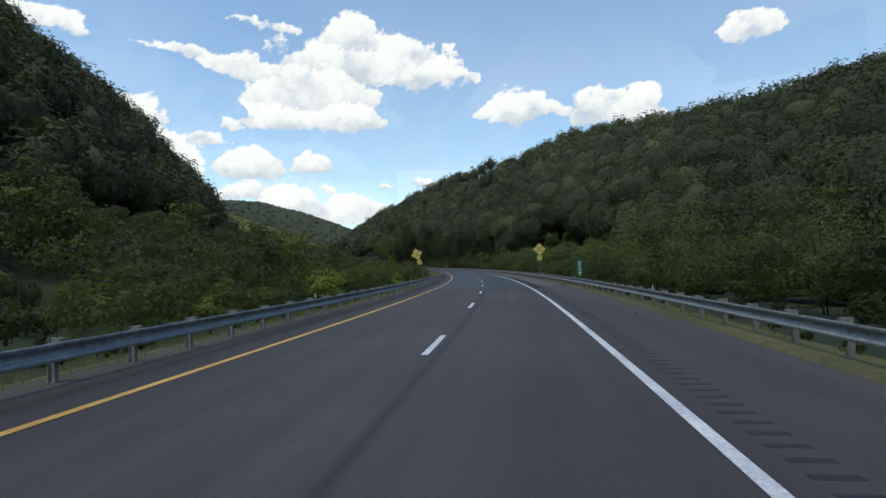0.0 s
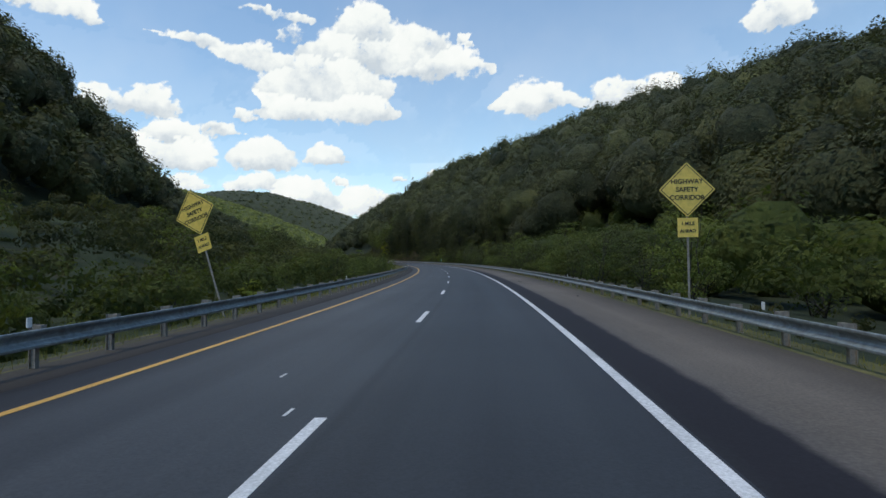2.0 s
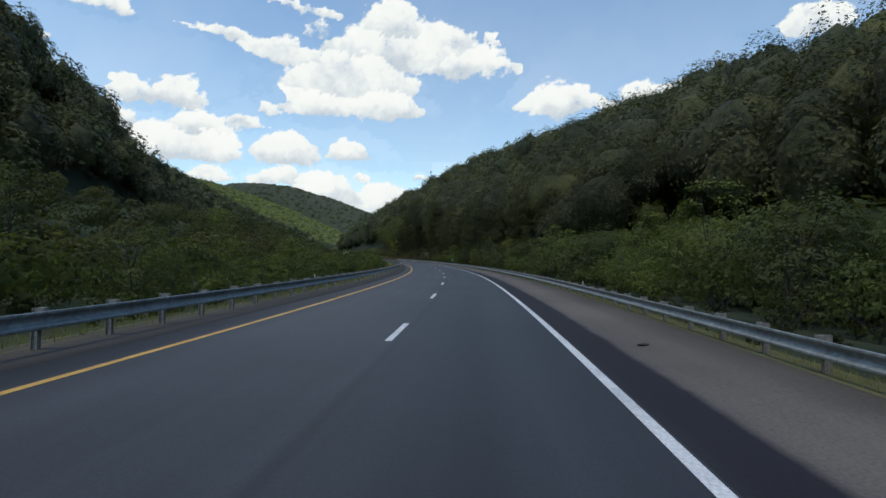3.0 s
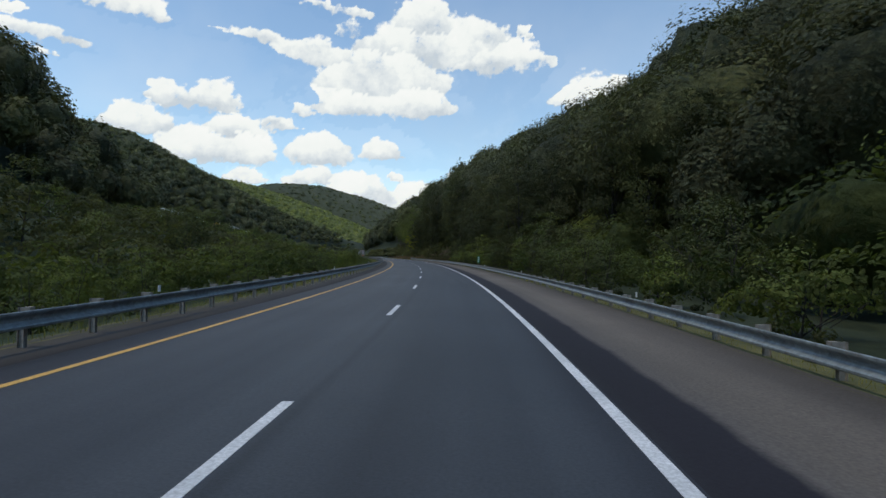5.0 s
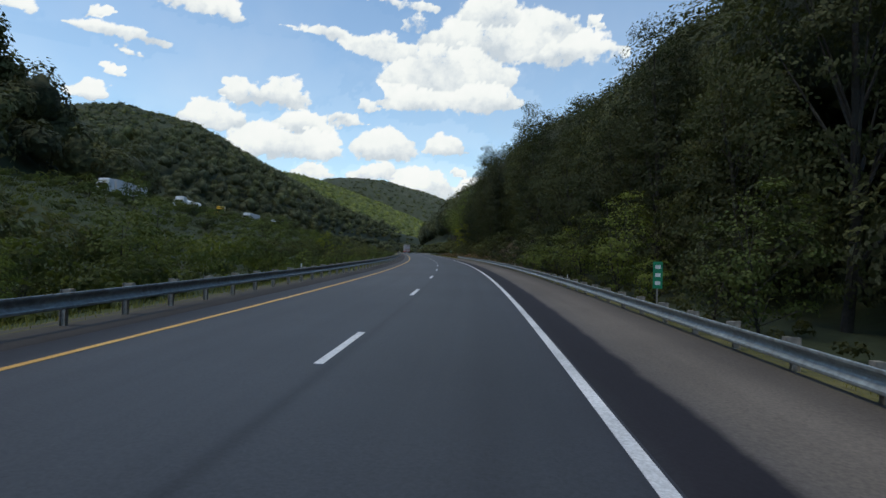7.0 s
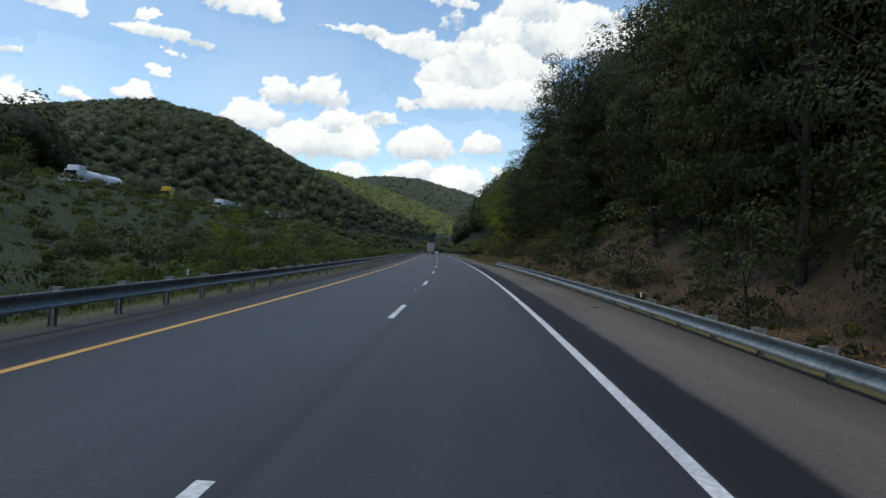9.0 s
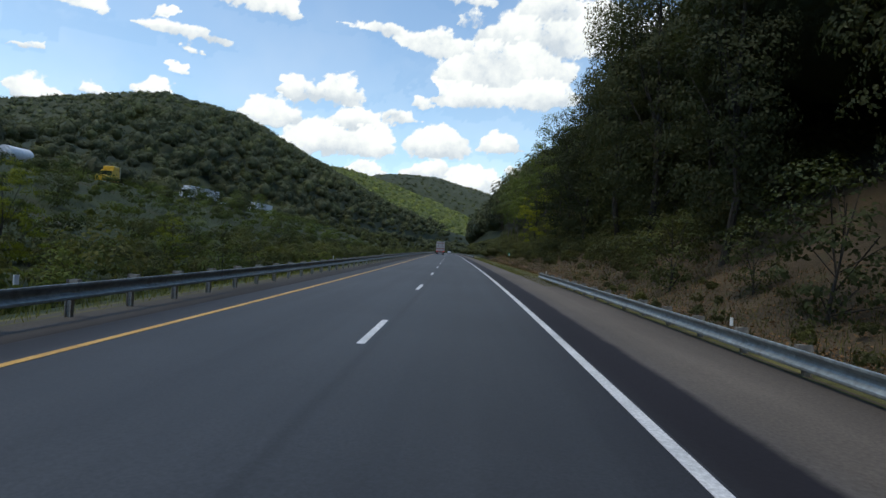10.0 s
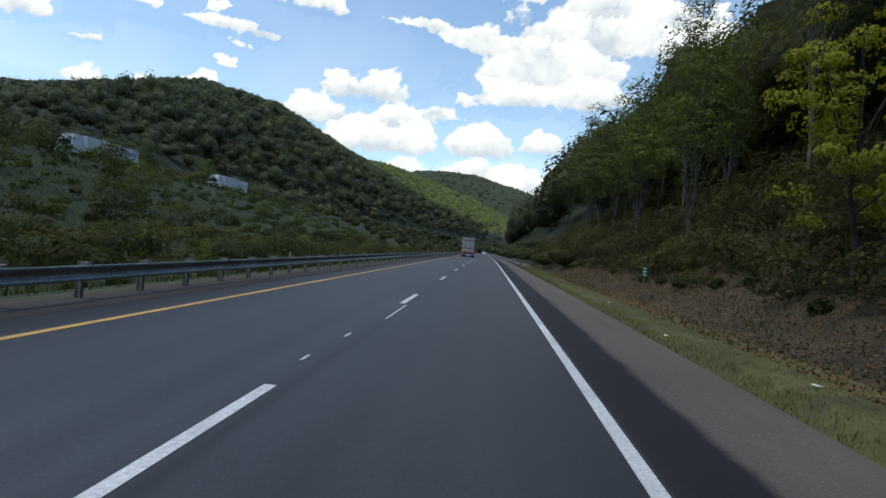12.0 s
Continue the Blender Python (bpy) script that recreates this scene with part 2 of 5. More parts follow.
PALE_BARK = two_scale("pale_bark", (0.07, 0.062, 0.054), (0.18, 0.165, 0.145), 1.5, 12, 0.9, 0.02)
LEAF_LIGHT_JOINED = leaf_material("light_undergrowth_leaves", (0.055, 0.070, 0.028), (0.100, 0.122, 0.044), (0.17, 0.19, 0.066), joined=True)
# Darker leaf copy: the shade on the tall roadside trees is in the colour.
LEAF_SHADED = leaf_material("shade_toned_leaves", (0.0366, 0.0432, 0.025), (0.0683, 0.0768, 0.04), (0.117, 0.122, 0.06))
LEAF_BRIGHT = leaf_material("bright_leaves", (0.10, 0.13, 0.030), (0.19, 0.22, 0.050), (0.30, 0.31, 0.08))
LEAF_YELLOW = leaf_material("yellow_leaves", (0.135, 0.15, 0.020), (0.25, 0.255, 0.032), (0.38, 0.37, 0.055))
LEAF_FAR = leaf_material("woodland_leaves", (0.0516, 0.0576, 0.0354), (0.0924, 0.0996, 0.0573), (0.144, 0.15, 0.0793), through_=0.18, joined=True)
# Lighter copy of the woodland leaves: sunlight on the far hill painted in.
LEAF_SUNNY = leaf_material("sunlit_tone_woodland_leaves", (0.128, 0.149, 0.0552), (0.21, 0.229, 0.0851), (0.317, 0.327, 0.127), joined=True)
GRASS = leaf_material("dry_grass", (0.0975, 0.101, 0.0312), (0.189, 0.178, 0.06), (0.325, 0.297, 0.12), 0.6, 0.3)
GRASS_GREEN = leaf_material("green_grass", (0.042, 0.050, 0.015), (0.074, 0.082, 0.024), (0.13, 0.125, 0.045), 0.6, 0.3)
LITTER = leaf_material("dead_leaves", (0.115, 0.064, 0.034), (0.215, 0.125, 0.068), (0.37, 0.225, 0.127), 0.8, 0.1)


def plain(name, col, rough=0.5, metal=0.0, spec=0.5, vary=0.15, scale=6.0):
    m, nd, ln, b = mat(name, rough, metal, spec)
    n = noise_node(nd, ln, scale, 5)
    ln.new(mix(nd, ln, 1.0, col, ramp(nd, ln, n, [(0.3, (1 - vary,) * 3), (0.7, (1 + vary,) * 3)]), 'MULTIPLY'), b.inputs["Base Color"])
    return m


SIGN_YELLOW = plain("sign_yellow", (0.84, 0.60, 0.13), 0.5, vary=0.15)
SIGN_BLACK = plain("sign_black", (0.02, 0.02, 0.02), 0.6)
SIGN_GREEN = plain("sign_green", (0.01, 0.24, 0.12), 0.45)
SIGN_WHITE = plain("sign_white", (0.75, 0.76, 0.75), 0.5)
TRAILER = plain("trailer_white", (0.62, 0.62, 0.63), 0.5, vary=0.1, scale=1.5)
TRAILER_GREY = plain("trailer_grey", (0.47, 0.45, 0.43), 0.55, vary=0.18, scale=1.5)
TRAILER_DIRT = plain("trailer_dirty", (0.40, 0.36, 0.35), 0.6, vary=0.3, scale=2.0)
TRAILER_RED = plain("trailer_rust_red", (0.30, 0.15, 0.13), 0.6, vary=0.25)
RUBBER = plain("rubber", (0.018, 0.018, 0.018), 0.8)
DARK_METAL = plain("dark_metal", (0.05, 0.05, 0.052), 0.5, 0.6)
CHROME = plain("steel_tank", (0.62, 0.64, 0.66), 0.3, 0.8)
CAB_WHITE = plain("cab_white", (0.70, 0.71, 0.72), 0.35)
CAB_YELLOW = plain("cab_yellow", (0.66, 0.40, 0.04), 0.4)
CAR_SILVER = plain("car_silver", (0.50, 0.52, 0.54), 0.3, 0.4)
GLASS_DARK = plain("dark_glass", (0.015, 0.018, 0.02), 0.08, 0.0, 0.8)
_m, _nd, _ln, RED_B = mat("red_lamp", 0.3)
RED_B.inputs["Base Color"].default_value = (0.55, 0.02, 0.02, 1)
RED_B.inputs["Emission Color"].default_value = (1.0, 0.06, 0.04, 1)
RED_B.inputs["Emission Strength"].default_value = 1.2
RED_LAMP = _m


# ---- mesh helpers ----
def mesh_from(name, verts, faces, material, smooth_=False):
    me = bpy.data.meshes.new(name)
    me.from_pydata([tuple(v) for v in verts], [], faces)
    me.materials.append(material)
    if smooth_:
        me.polygons.foreach_set("use_smooth", [True] * len(me.polygons))
    me.update()
    return me


def quads_mesh(name, v, material, tint=None):
    """v: n x 4 x 3 array of quads, or n x 3 x 3 of triangles."""
    n, w = v.shape[:2]
    me = bpy.data.meshes.new(name)
    me.vertices.add(w * n)
    me.vertices.foreach_set("co", np.asarray(v, np.float32).reshape(-1))
    me.loops.add(w * n)
    me.loops.foreach_set("vertex_index", np.arange(w * n, dtype=np.int32))
    me.polygons.add(n)
    me.polygons.foreach_set("loop_start", np.arange(0, w * n, w, dtype=np.int32))
    me.update(calc_edges=True)
    me.materials.append(material)
    if tint is not None:
        me.attributes.new("tint", 'FLOAT', 'POINT').data.foreach_set("value", np.repeat(tint, w).astype(np.float32))
    return me


def mixed_mesh(name, mass_v, mass_f, leaf_v, material, tint):
    """Smooth masses (triangles on shared corners) and loose triangular leaves in one mesh."""
    nt, nq = len(mass_v), len(leaf_v)
    me = bpy.data.meshes.new(name)
    me.vertices.add(nt + 3 * nq)
    me.vertices.foreach_set("co", np.concatenate([mass_v.reshape(-1), leaf_v.reshape(-1)]).astype(np.float32))
    li = np.concatenate([mass_f.reshape(-1), nt + np.arange(3 * nq)]).astype(np.int32)
    me.loops.add(len(li))
    me.loops.foreach_set("vertex_index", li)
    m3 = len(mass_f)
    me.polygons.add(m3 + nq)
    me.polygons.foreach_set("loop_start", np.arange(0, len(li), 3, dtype=np.int32))
    me.update(calc_edges=True)
    me.polygons.foreach_set("use_smooth", np.arange(m3 + nq) < m3)
    me.materials.append(material)
    me.attributes.new("tint", 'FLOAT', 'POINT').data.foreach_set("value", tint.astype(np.float32))
    return me


def part(name, data, parent, label="", m=None):
    """A mesh, or a bmesh, as one part under its thing."""
    ob = new(name, data)
    ob.parent = parent
    if m is not None:
        ob.matrix_basis = m
    if label:
        ob["label"] = label
    return ob


def thing(name, label, category, group="", kind="", m=None, data=None):
    ob = new(name, data)
    if m is not None:
        ob.matrix_basis = m
    return tagged(ob, label, category, group, kind)


def box_bm(bm, x0, x1, y0, y1, z0, z1, bevel=0.0):
    r = bmesh.ops.create_cube(bm, size=1.0)
    bmesh.ops.scale(bm, vec=(x1 - x0, y1 - y0, z1 - z0), verts=r["verts"])
    bmesh.ops.translate(bm, vec=((x0 + x1) / 2, (y0 + y1) / 2, (z0 + z1) / 2), verts=r["verts"])
    if bevel:
        ed = list({e for v in r["verts"] for e in v.link_edges})
        bmesh.ops.bevel(bm, geom=ed, offset=bevel, segments=2, affect='EDGES', profile=0.6)
    return r["verts"]


def bm_mesh(name, bm, material, smooth_=False):
    me = bpy.data.meshes.new(name)
    bm.to_mesh(me)
    bm.free()
    me.materials.append(material)
    if smooth_:
        me.polygons.foreach_set("use_smooth", [True] * len(me.polygons))
    return me


def box(name, dims, material, bevel=0.0):
    bm = bmesh.new()
    box_bm(bm, *dims, bevel)
    return bm_mesh(name, bm, material)


def cyl(name, r, length, material, axis='X', n=20, r2=None, bevel=0.0):
    bm = bmesh.new()
    bmesh.ops.create_cone(bm, cap_ends=True, segments=n, radius1=r, radius2=r if r2 is None else r2, depth=length)
    if bevel:
        ed = [e for e in bm.edges if len({round(v.co.z, 4) for v in e.verts}) == 1]
        bmesh.ops.bevel(bm, geom=ed, offset=bevel, segments=2, affect='EDGES')
    if axis == 'X':
        bmesh.ops.rotate(bm, cent=(0, 0, 0), matrix=Matrix.Rotation(radians(90), 3, 'Y'), verts=bm.verts)
    if axis == 'Y':
        bmesh.ops.rotate(bm, cent=(0, 0, 0), matrix=Matrix.Rotation(radians(90), 3, 'X'), verts=bm.verts)
    me = bm_mesh(name, bm, material)
    return me


def ribbon(name, s0, s1, o0, o1, dz, thick, material, step=4.0, cross=1):
    """A slab along the road between two offsets (o0 right of o1)."""
    ss = np.linspace(s0, s1, max(2, int((s1 - s0) / step) + 1))
    oo = np.linspace(o0, o1, cross + 1)
    rows = [(o0, dz - thick)] + [(o, dz) for o in oo] + [(o1, dz - thick)]
    n = len(rows)
    v = np.stack([rp(ss, o, z) for o, z in rows], 1).reshape(-1, 3)
    f = [(i * n + j, i * n + j + 1, (i + 1) * n + j + 1, (i + 1) * n + j) for i in range(len(ss) - 1) for j in range(n - 1)]
    f = [q[::-1] for q in f]
    f += [tuple(range(n)), tuple(range((len(ss) - 1) * n, len(ss) * n))[::-1]]
    me = mesh_from(name, v, f, material)
    me.attributes.new("off", 'FLOAT', 'POINT').data.foreach_set("value", np.tile([o for o, z in rows], len(ss)).astype(np.float32))
    me.attributes.new("along", 'FLOAT', 'POINT').data.foreach_set("value", np.repeat(ss, n).astype(np.float32))
    return me


# ---- ground sheet ----
_ss = np.concatenate([np.arange(-250, -20, 20), np.arange(-20, 460, 4.0), np.arange(460, 1000, 15), np.arange(1000, 1651, 50)])
_oo = np.concatenate([[-480, -400, -330, -270, -220, -180, -150, -125, -100, -80, -64, -52, -44, -38, -33, -28, -24, -20, -17, -14.5, -12.5, -11, -9.8, -8.8, -8, -7.2, -6.5, -5.8, -5.2, -4.6, -4.0, -3.4],
                      [-3.0, -1.0, 3.0, 8.2, 9.0], [9.6, 10.2, 11, 12, 13.5, 15, 17, 19.5, 22, 25, 29, 33, 38, 43, 48, 53, 58, 62, 65, 80, 83, 86, 90, 96, 104, 114, 126, 140, 160, 185, 215, 250, 300, 360, 430, 500]])
_S, _O = np.meshgrid(_ss, _oo, indexing="ij")
_h = ground_height(_S, _O)
_h = np.where((_O > -3.2) & (_O < 9.2), -0.30, _h - 0.0)
_v3 = rp(_S, _O, _h).reshape(-1, 3)
_n = len(_oo)
_f = [((i + 1) * _n + j, i * _n + j, i * _n + j + 1, (i + 1) * _n + j + 1)[::-1] for i in range(len(_ss) - 1) for j in range(_n - 1)]
_me = mesh_from("ground", _v3, _f, WOODS_GAP, True)
for extra in (GRASSY, DRY, BANK):
    _me.materials.append(extra)


def cover(s, o):
    if -5.0 < o < 11.0:
        return 2
    if o <= -5.0 and o > -16 and 262 < s < 425:
        return 3
    return 1 if 9.0 < o < 84 else 0


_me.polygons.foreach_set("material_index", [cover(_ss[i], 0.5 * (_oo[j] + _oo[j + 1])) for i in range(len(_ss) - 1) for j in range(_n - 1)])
thing("ground", "rough green grassy banks and wooded valley floor", "ground", kind="structure", data=_me)
thing("far_ground", "distant green valley floor reaching the horizon", "ground", kind="structure",
      data=mesh_from("far_ground", [(-4900, -4900, -9), (4900, -4900, -9), (4900, 4900, -9), (-4900, 4900, -9)], [(0, 1, 2, 3)], GRASSY))

# ---- road ----
SPLIT, PALE = 52.8, 58.9
thing("road", "smooth dark blue-grey new asphalt carriageway", "road", kind="structure", data=ribbon("road", SPLIT, 900, -0.12, 8.35, 0.0, 0.12, ASPHALT_NEW, cross=2))
thing("road", "older brownish-grey asphalt carriageway with wear", "road", kind="structure", data=ribbon("road", -200, SPLIT, -3.0, 8.35, -0.004, 0.12, ASPHALT_OLD, cross=3))
thing("shoulder", "black new asphalt strip beside the edge line", "road shoulder", kind="structure", data=ribbon("shoulder", SPLIT, PALE, -0.95, -0.12, -0.006, 0.14, SHOULDER, cross=2))
thing("shoulder", "older brownish-grey hard shoulder before the pale one", "road shoulder", kind="structure", data=ribbon("shoulder", SPLIT, PALE, -3.0, -0.95, -0.008, 0.14, ASPHALT_OLD, cross=2))
thing("shoulder", "pale grey worn hard shoulder edged with black asphalt", "road shoulder", kind="structure", data=ribbon("shoulder", PALE, 335, -3.55, -0.12, -0.006, 0.14, SHOULDER, cross=6))
thing("shoulder", "pale grey worn hard shoulder beside mown grass", "road shoulder", kind="structure", data=ribbon("shoulder", 335, 900, -2.5, -0.12, -0.006, 0.14, SHOULDER, cross=5))
thing("shoulder", "dirty dark gravel strip below the median guardrail", "road shoulder", kind="structure", data=ribbon("shoulder", -200, 900, 8.35, 9.9, -0.012, 0.14, GRAVEL, cross=4))
thing("opposite_road", "raised grey carriageway of the opposite direction", "road", kind="structure", data=ribbon("opposite_road", -200, 1100, 65.5, 79.5, 10.15, 0.3, ASPHALT_FAR, cross=2))

edge_line = thing("edge_line", "white painted edge line on the asphalt", "road marking", kind="structure", data=ribbon("edge_line", -60, 900, -0.08, 0.08, 0.005, 0.004, WHITE, 2.0))
yellow_line = thing("yellow_line", "yellow painted line along the median side", "road marking", kind="structure", data=ribbon("yellow_line", SPLIT, 900, 7.34, 7.48, 0.005, 0.004, YELLOW, 2.0))
thing("yellow_line", "older yellow painted line along the median side", "road marking", kind="structure", data=ribbon("yellow_line", -60, SPLIT, 7.40, 7.56, 0.005, 0.004, YELLOW, 2.0))
lane_dashes = thing("lane_dashes", "broken white lane line between the two lanes", "road marking", kind="structure")
for i in range(-5, 62):
    s0 = DASH0 + 12.19 * i
    part("lane_dash", ribbon("lane_dash", s0, s0 + 3.05, 3.59, 3.73, 0.006, 0.005, WHITE, 1.0), lane_dashes)
rumble = thing("rumble_strip", "flat dark bars drawn for rumble strip grooves in the shoulder", "rumble strip", kind="structure")
# Each groove is a thin near-black bar on the surface, not cut in.
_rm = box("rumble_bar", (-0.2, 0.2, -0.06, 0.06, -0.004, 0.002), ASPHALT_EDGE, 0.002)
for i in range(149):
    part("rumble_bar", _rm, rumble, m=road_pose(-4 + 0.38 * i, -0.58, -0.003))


# ---- guardrails ----
def beam_mesh(length):
    z = [0.0, 0.015, 0.05, 0.075, 0.11, 0.135, 0.155, 0.175, 0.20, 0.235, 0.26, 0.295, 0.31]
    d = [0.012, 0.0, 0.0, 0.025, 0.07, 0.083, 0.083, 0.083, 0.07, 0.025, 0.0, 0.0, 0.012]
    out = [(0.083 - b, a) for a, b in zip(z, d)]
    prof = out + [(b - 0.006, a) for b, a in out[::-1]]
    n = len(prof)
    v = [(b, y, a) for y in (-0.08, length + 0.08) for b, a in prof]
    f = [(i, (i + 1) % n, n + (i + 1) % n, n + i) for i in range(n)] + [tuple(range(n))[::-1], tuple(range(n, 2 * n))]
    me = mesh_from("beam", v, f, GALV, False)
    return me


def post_mesh():
    bm = bmesh.new()
    for x in (-0.055, 0.055):
        box_bm(bm, x - 0.006, x + 0.006, -0.045, 0.045, -0.4, 0.70)
    box_bm(bm, -0.05, 0.05, -0.004, 0.004, -0.4, 0.70)
    return bm_mesh("post", bm, POST)


BEAM = beam_mesh(3.81)
RAIL_POST = post_mesh()
BLOCK = box("spacer_block", (-0.06, 0.06, -0.06, 0.06, 0.34, 0.69), POST)
REFLECTOR = box("reflector", (-0.012, 0.012, -0.05, 0.05, 0.0, 0.16), SIGN_WHITE, 0.004)


def guardrail(label, s0, s1, off, side, reflectors, lift=lambda s: 0.0):
    """side 1: the road lies to its right. lift: how far it stands above or below the usual height."""
    g = thing("guardrail", label, "guardrail", "roadside guardrails", m=Matrix())
    n = int((s1 - s0) / 3.81)
    for i in range(n):
        s = s0 + 3.81 * i
        a, b = rp(s, off(s), 0.335 + lift(s)), rp(s + 3.81, off(s + 3.81), 0.335 + lift(s + 3.81))
        h = math.degrees(math.atan2(-(b[0] - a[0]), b[1] - a[1]))
        m = pose(*a, math.degrees(math.atan2(b[2] - a[2], 3.81)), 0, h)
        if side < 0:
            m = pose(*b, -math.degrees(math.atan2(b[2] - a[2], 3.81)), 0, h + 180)
        part("beam", BEAM, g, m=m)
    for i in range(2 * n + 1):
        s = s0 + 1.905 * i
        o = off(s)
        part("spacer_block", BLOCK, g, m=road_pose(s, o + side * 0.07, lift(s)))
        part("post", RAIL_POST, g, m=road_pose(s, o + side * 0.19, lift(s) - 0.01 + 0.012 * math.sin(i * 2.3), 0, 0.8 * math.sin(i * 1.7)))
    for s in reflectors:
        part("reflector", REFLECTOR, g, "small white reflector tab", m=road_pose(s, off(s) + side * 0.05, 0.68 + lift(s)))
    return g


def right_off(s):
    return float(np.interp(s, [0, 100, 160, 230, 330], [-3.9, -3.85, -3.68, -3.42, -3.3]))


def right_lift(s):
    return float(np.interp(s, [0, 62, 160, 300], [-0.05, -0.08, -0.18, -0.20]))


def left_off(s):
    return 9.2


guardrail("weathered galvanised guardrail beside the median bushes", -12.83, 560, left_off, 1, [8.8 + 22.55 * i for i in range(22)], lambda s: 0.02)
guardrail("galvanised guardrail along the pale shoulder", -10.23, 329, right_off, -1, [12.5 + 22.45 * i for i in range(15)], right_lift)
guardrail("distant galvanised guardrail along the wooded bank", 422, 640, lambda s: -2.9, -1, [], lambda s: -0.15)


# ---- signs ----
def text_mesh(words, size, material, thick=0.004):
    cu = bpy.data.curves.new("letters", 'FONT')
    cu.body, cu.size, cu.align_x, cu.align_y, cu.extrude = words, size, 'CENTER', 'CENTER', thick
    cu.offset = size * 0.016
    ob = bpy.data.objects.new("letters", cu)
    scene.collection.objects.link(ob)
    dg = bpy.context.evaluated_depsgraph_get()
    me = bpy.data.meshes.new_from_object(ob.evaluated_get(dg))
    bpy.data.objects.remove(ob)
    me.materials.clear()
    me.materials.append(material)
    return me


def letters(words, size, material, parent, m):
    """Each letter of a word as a part of its own."""
    bm = bmesh.new()
    bm.from_mesh(text_mesh(words, size, material))
    bmesh.ops.remove_doubles(bm, verts=bm.verts, dist=1e-5)
    bm.verts.index_update()
    seen = set()
    for start in bm.verts:
        if start.index in seen:
            continue
        island, todo = [], [start]
        seen.add(start.index)
        while todo:
            v = todo.pop()
            island.append(v)
            for e in v.link_edges:
                w = e.other_vert(v)
                if w.index not in seen:
                    seen.add(w.index)
                    todo.append(w)
        at = {v.index: i for i, v in enumerate(island)}
        faces = list({f for v in island for f in v.link_faces})
        faces.sort(key=lambda f: f.index)
        part("letter", mesh_from("letter", [v.co for v in island], [tuple(at[v.index] for v in f.verts) for f in faces], material), parent, m=m)
    bm.free()


def plate(name, outline, y0, y1, material):
    """A flat plate in the x-z plane from y0 to y1."""
    n = len(outline)
    v = [(x, y, z) for y in (y0, y1) for x, z in outline]
    f = [tuple(range(n)), tuple(range(n, 2 * n))[::-1]] + [(i, n + i, n + (i + 1) % n, (i + 1) % n) for i in range(n)]
    return mesh_from(name, v, f, material)


def diamond(h, r):
    pts = []
    for k in range(4):
        a = math.pi / 2 * k
        for e in (-1, 0, 1):
            b = a + e * 0.5
            pts.append(((h - r * 1.41) * math.cos(a) + r * math.cos(b) * 1.0, (h - r * 1.41) * math.sin(a) + r * math.sin(b)))
    return pts


FRONT = pose(0, 0, 0, 90, 0, 0)


def warning_sign(label, m, height, k=1.0):
    g = thing("warning_sign", label, "road sign", "highway safety signs", m=m)
    h = 0.86 * k
    cz = height
    bm = bmesh.new()
    box_bm(bm, -0.03, 0.03, 0.012, 0.05, -0.6, cz + 0.1, 0.006)
    part("post", bm_mesh("post", bm, POST), g)
    out = [(x, z + cz) for x, z in diamond(h, 0.06)]
    part("plate", plate("plate", out, 0.0, 0.010, SIGN_YELLOW), g, "faded yellow diamond plate")
    ring = bmesh.new()
    for a in range(4):
        vs = box_bm(ring, -h * 0.93 / 1.414, h * 0.93 / 1.414, -0.004, -0.001, h * 0.93 / 1.414 - 0.022, h * 0.93 / 1.414)
        bmesh.ops.rotate(ring, cent=(0, 0, 0), matrix=Matrix.Rotation(radians(45 + 90 * a), 3, 'Y'), verts=vs)
        bmesh.ops.translate(ring, vec=(0, 0, cz), verts=vs)
    part("border", bm_mesh("border", ring, SIGN_BLACK), g, "black border")
    for i, w in enumerate(("HIGHWAY", "SAFETY", "CORRIDOR")):
        letters(w, 0.205 * k, SIGN_BLACK, g, pose(0, -0.005, cz + (0.25 - 0.25 * i) * k) @ FRONT)
    pz = cz - h - 0.31 * k
    w = 0.31 * k
    part("plaque", plate("plaque", [(-w, pz - 0.3 * k), (w, pz - 0.3 * k), (w, pz + 0.3 * k), (-w, pz + 0.3 * k)], 0.0, 0.008, SIGN_YELLOW), g, "faded yellow plaque")
    for i, t in enumerate(("1 MILE", "AHEAD")):
        letters(t, 0.145 * k, SIGN_BLACK, g, pose(0, -0.005, pz + (0.12 - 0.23 * i) * k) @ FRONT)
    return g


warning_sign("faded yellow diamond road sign on an upright post", road_pose(85.3, -4.5, -0.30, 0), 4.07)
warning_sign("faded yellow diamond road sign leaning on its post", road_pose(87.0, 10.95, -0.35, -13, 0, -18), 4.1)


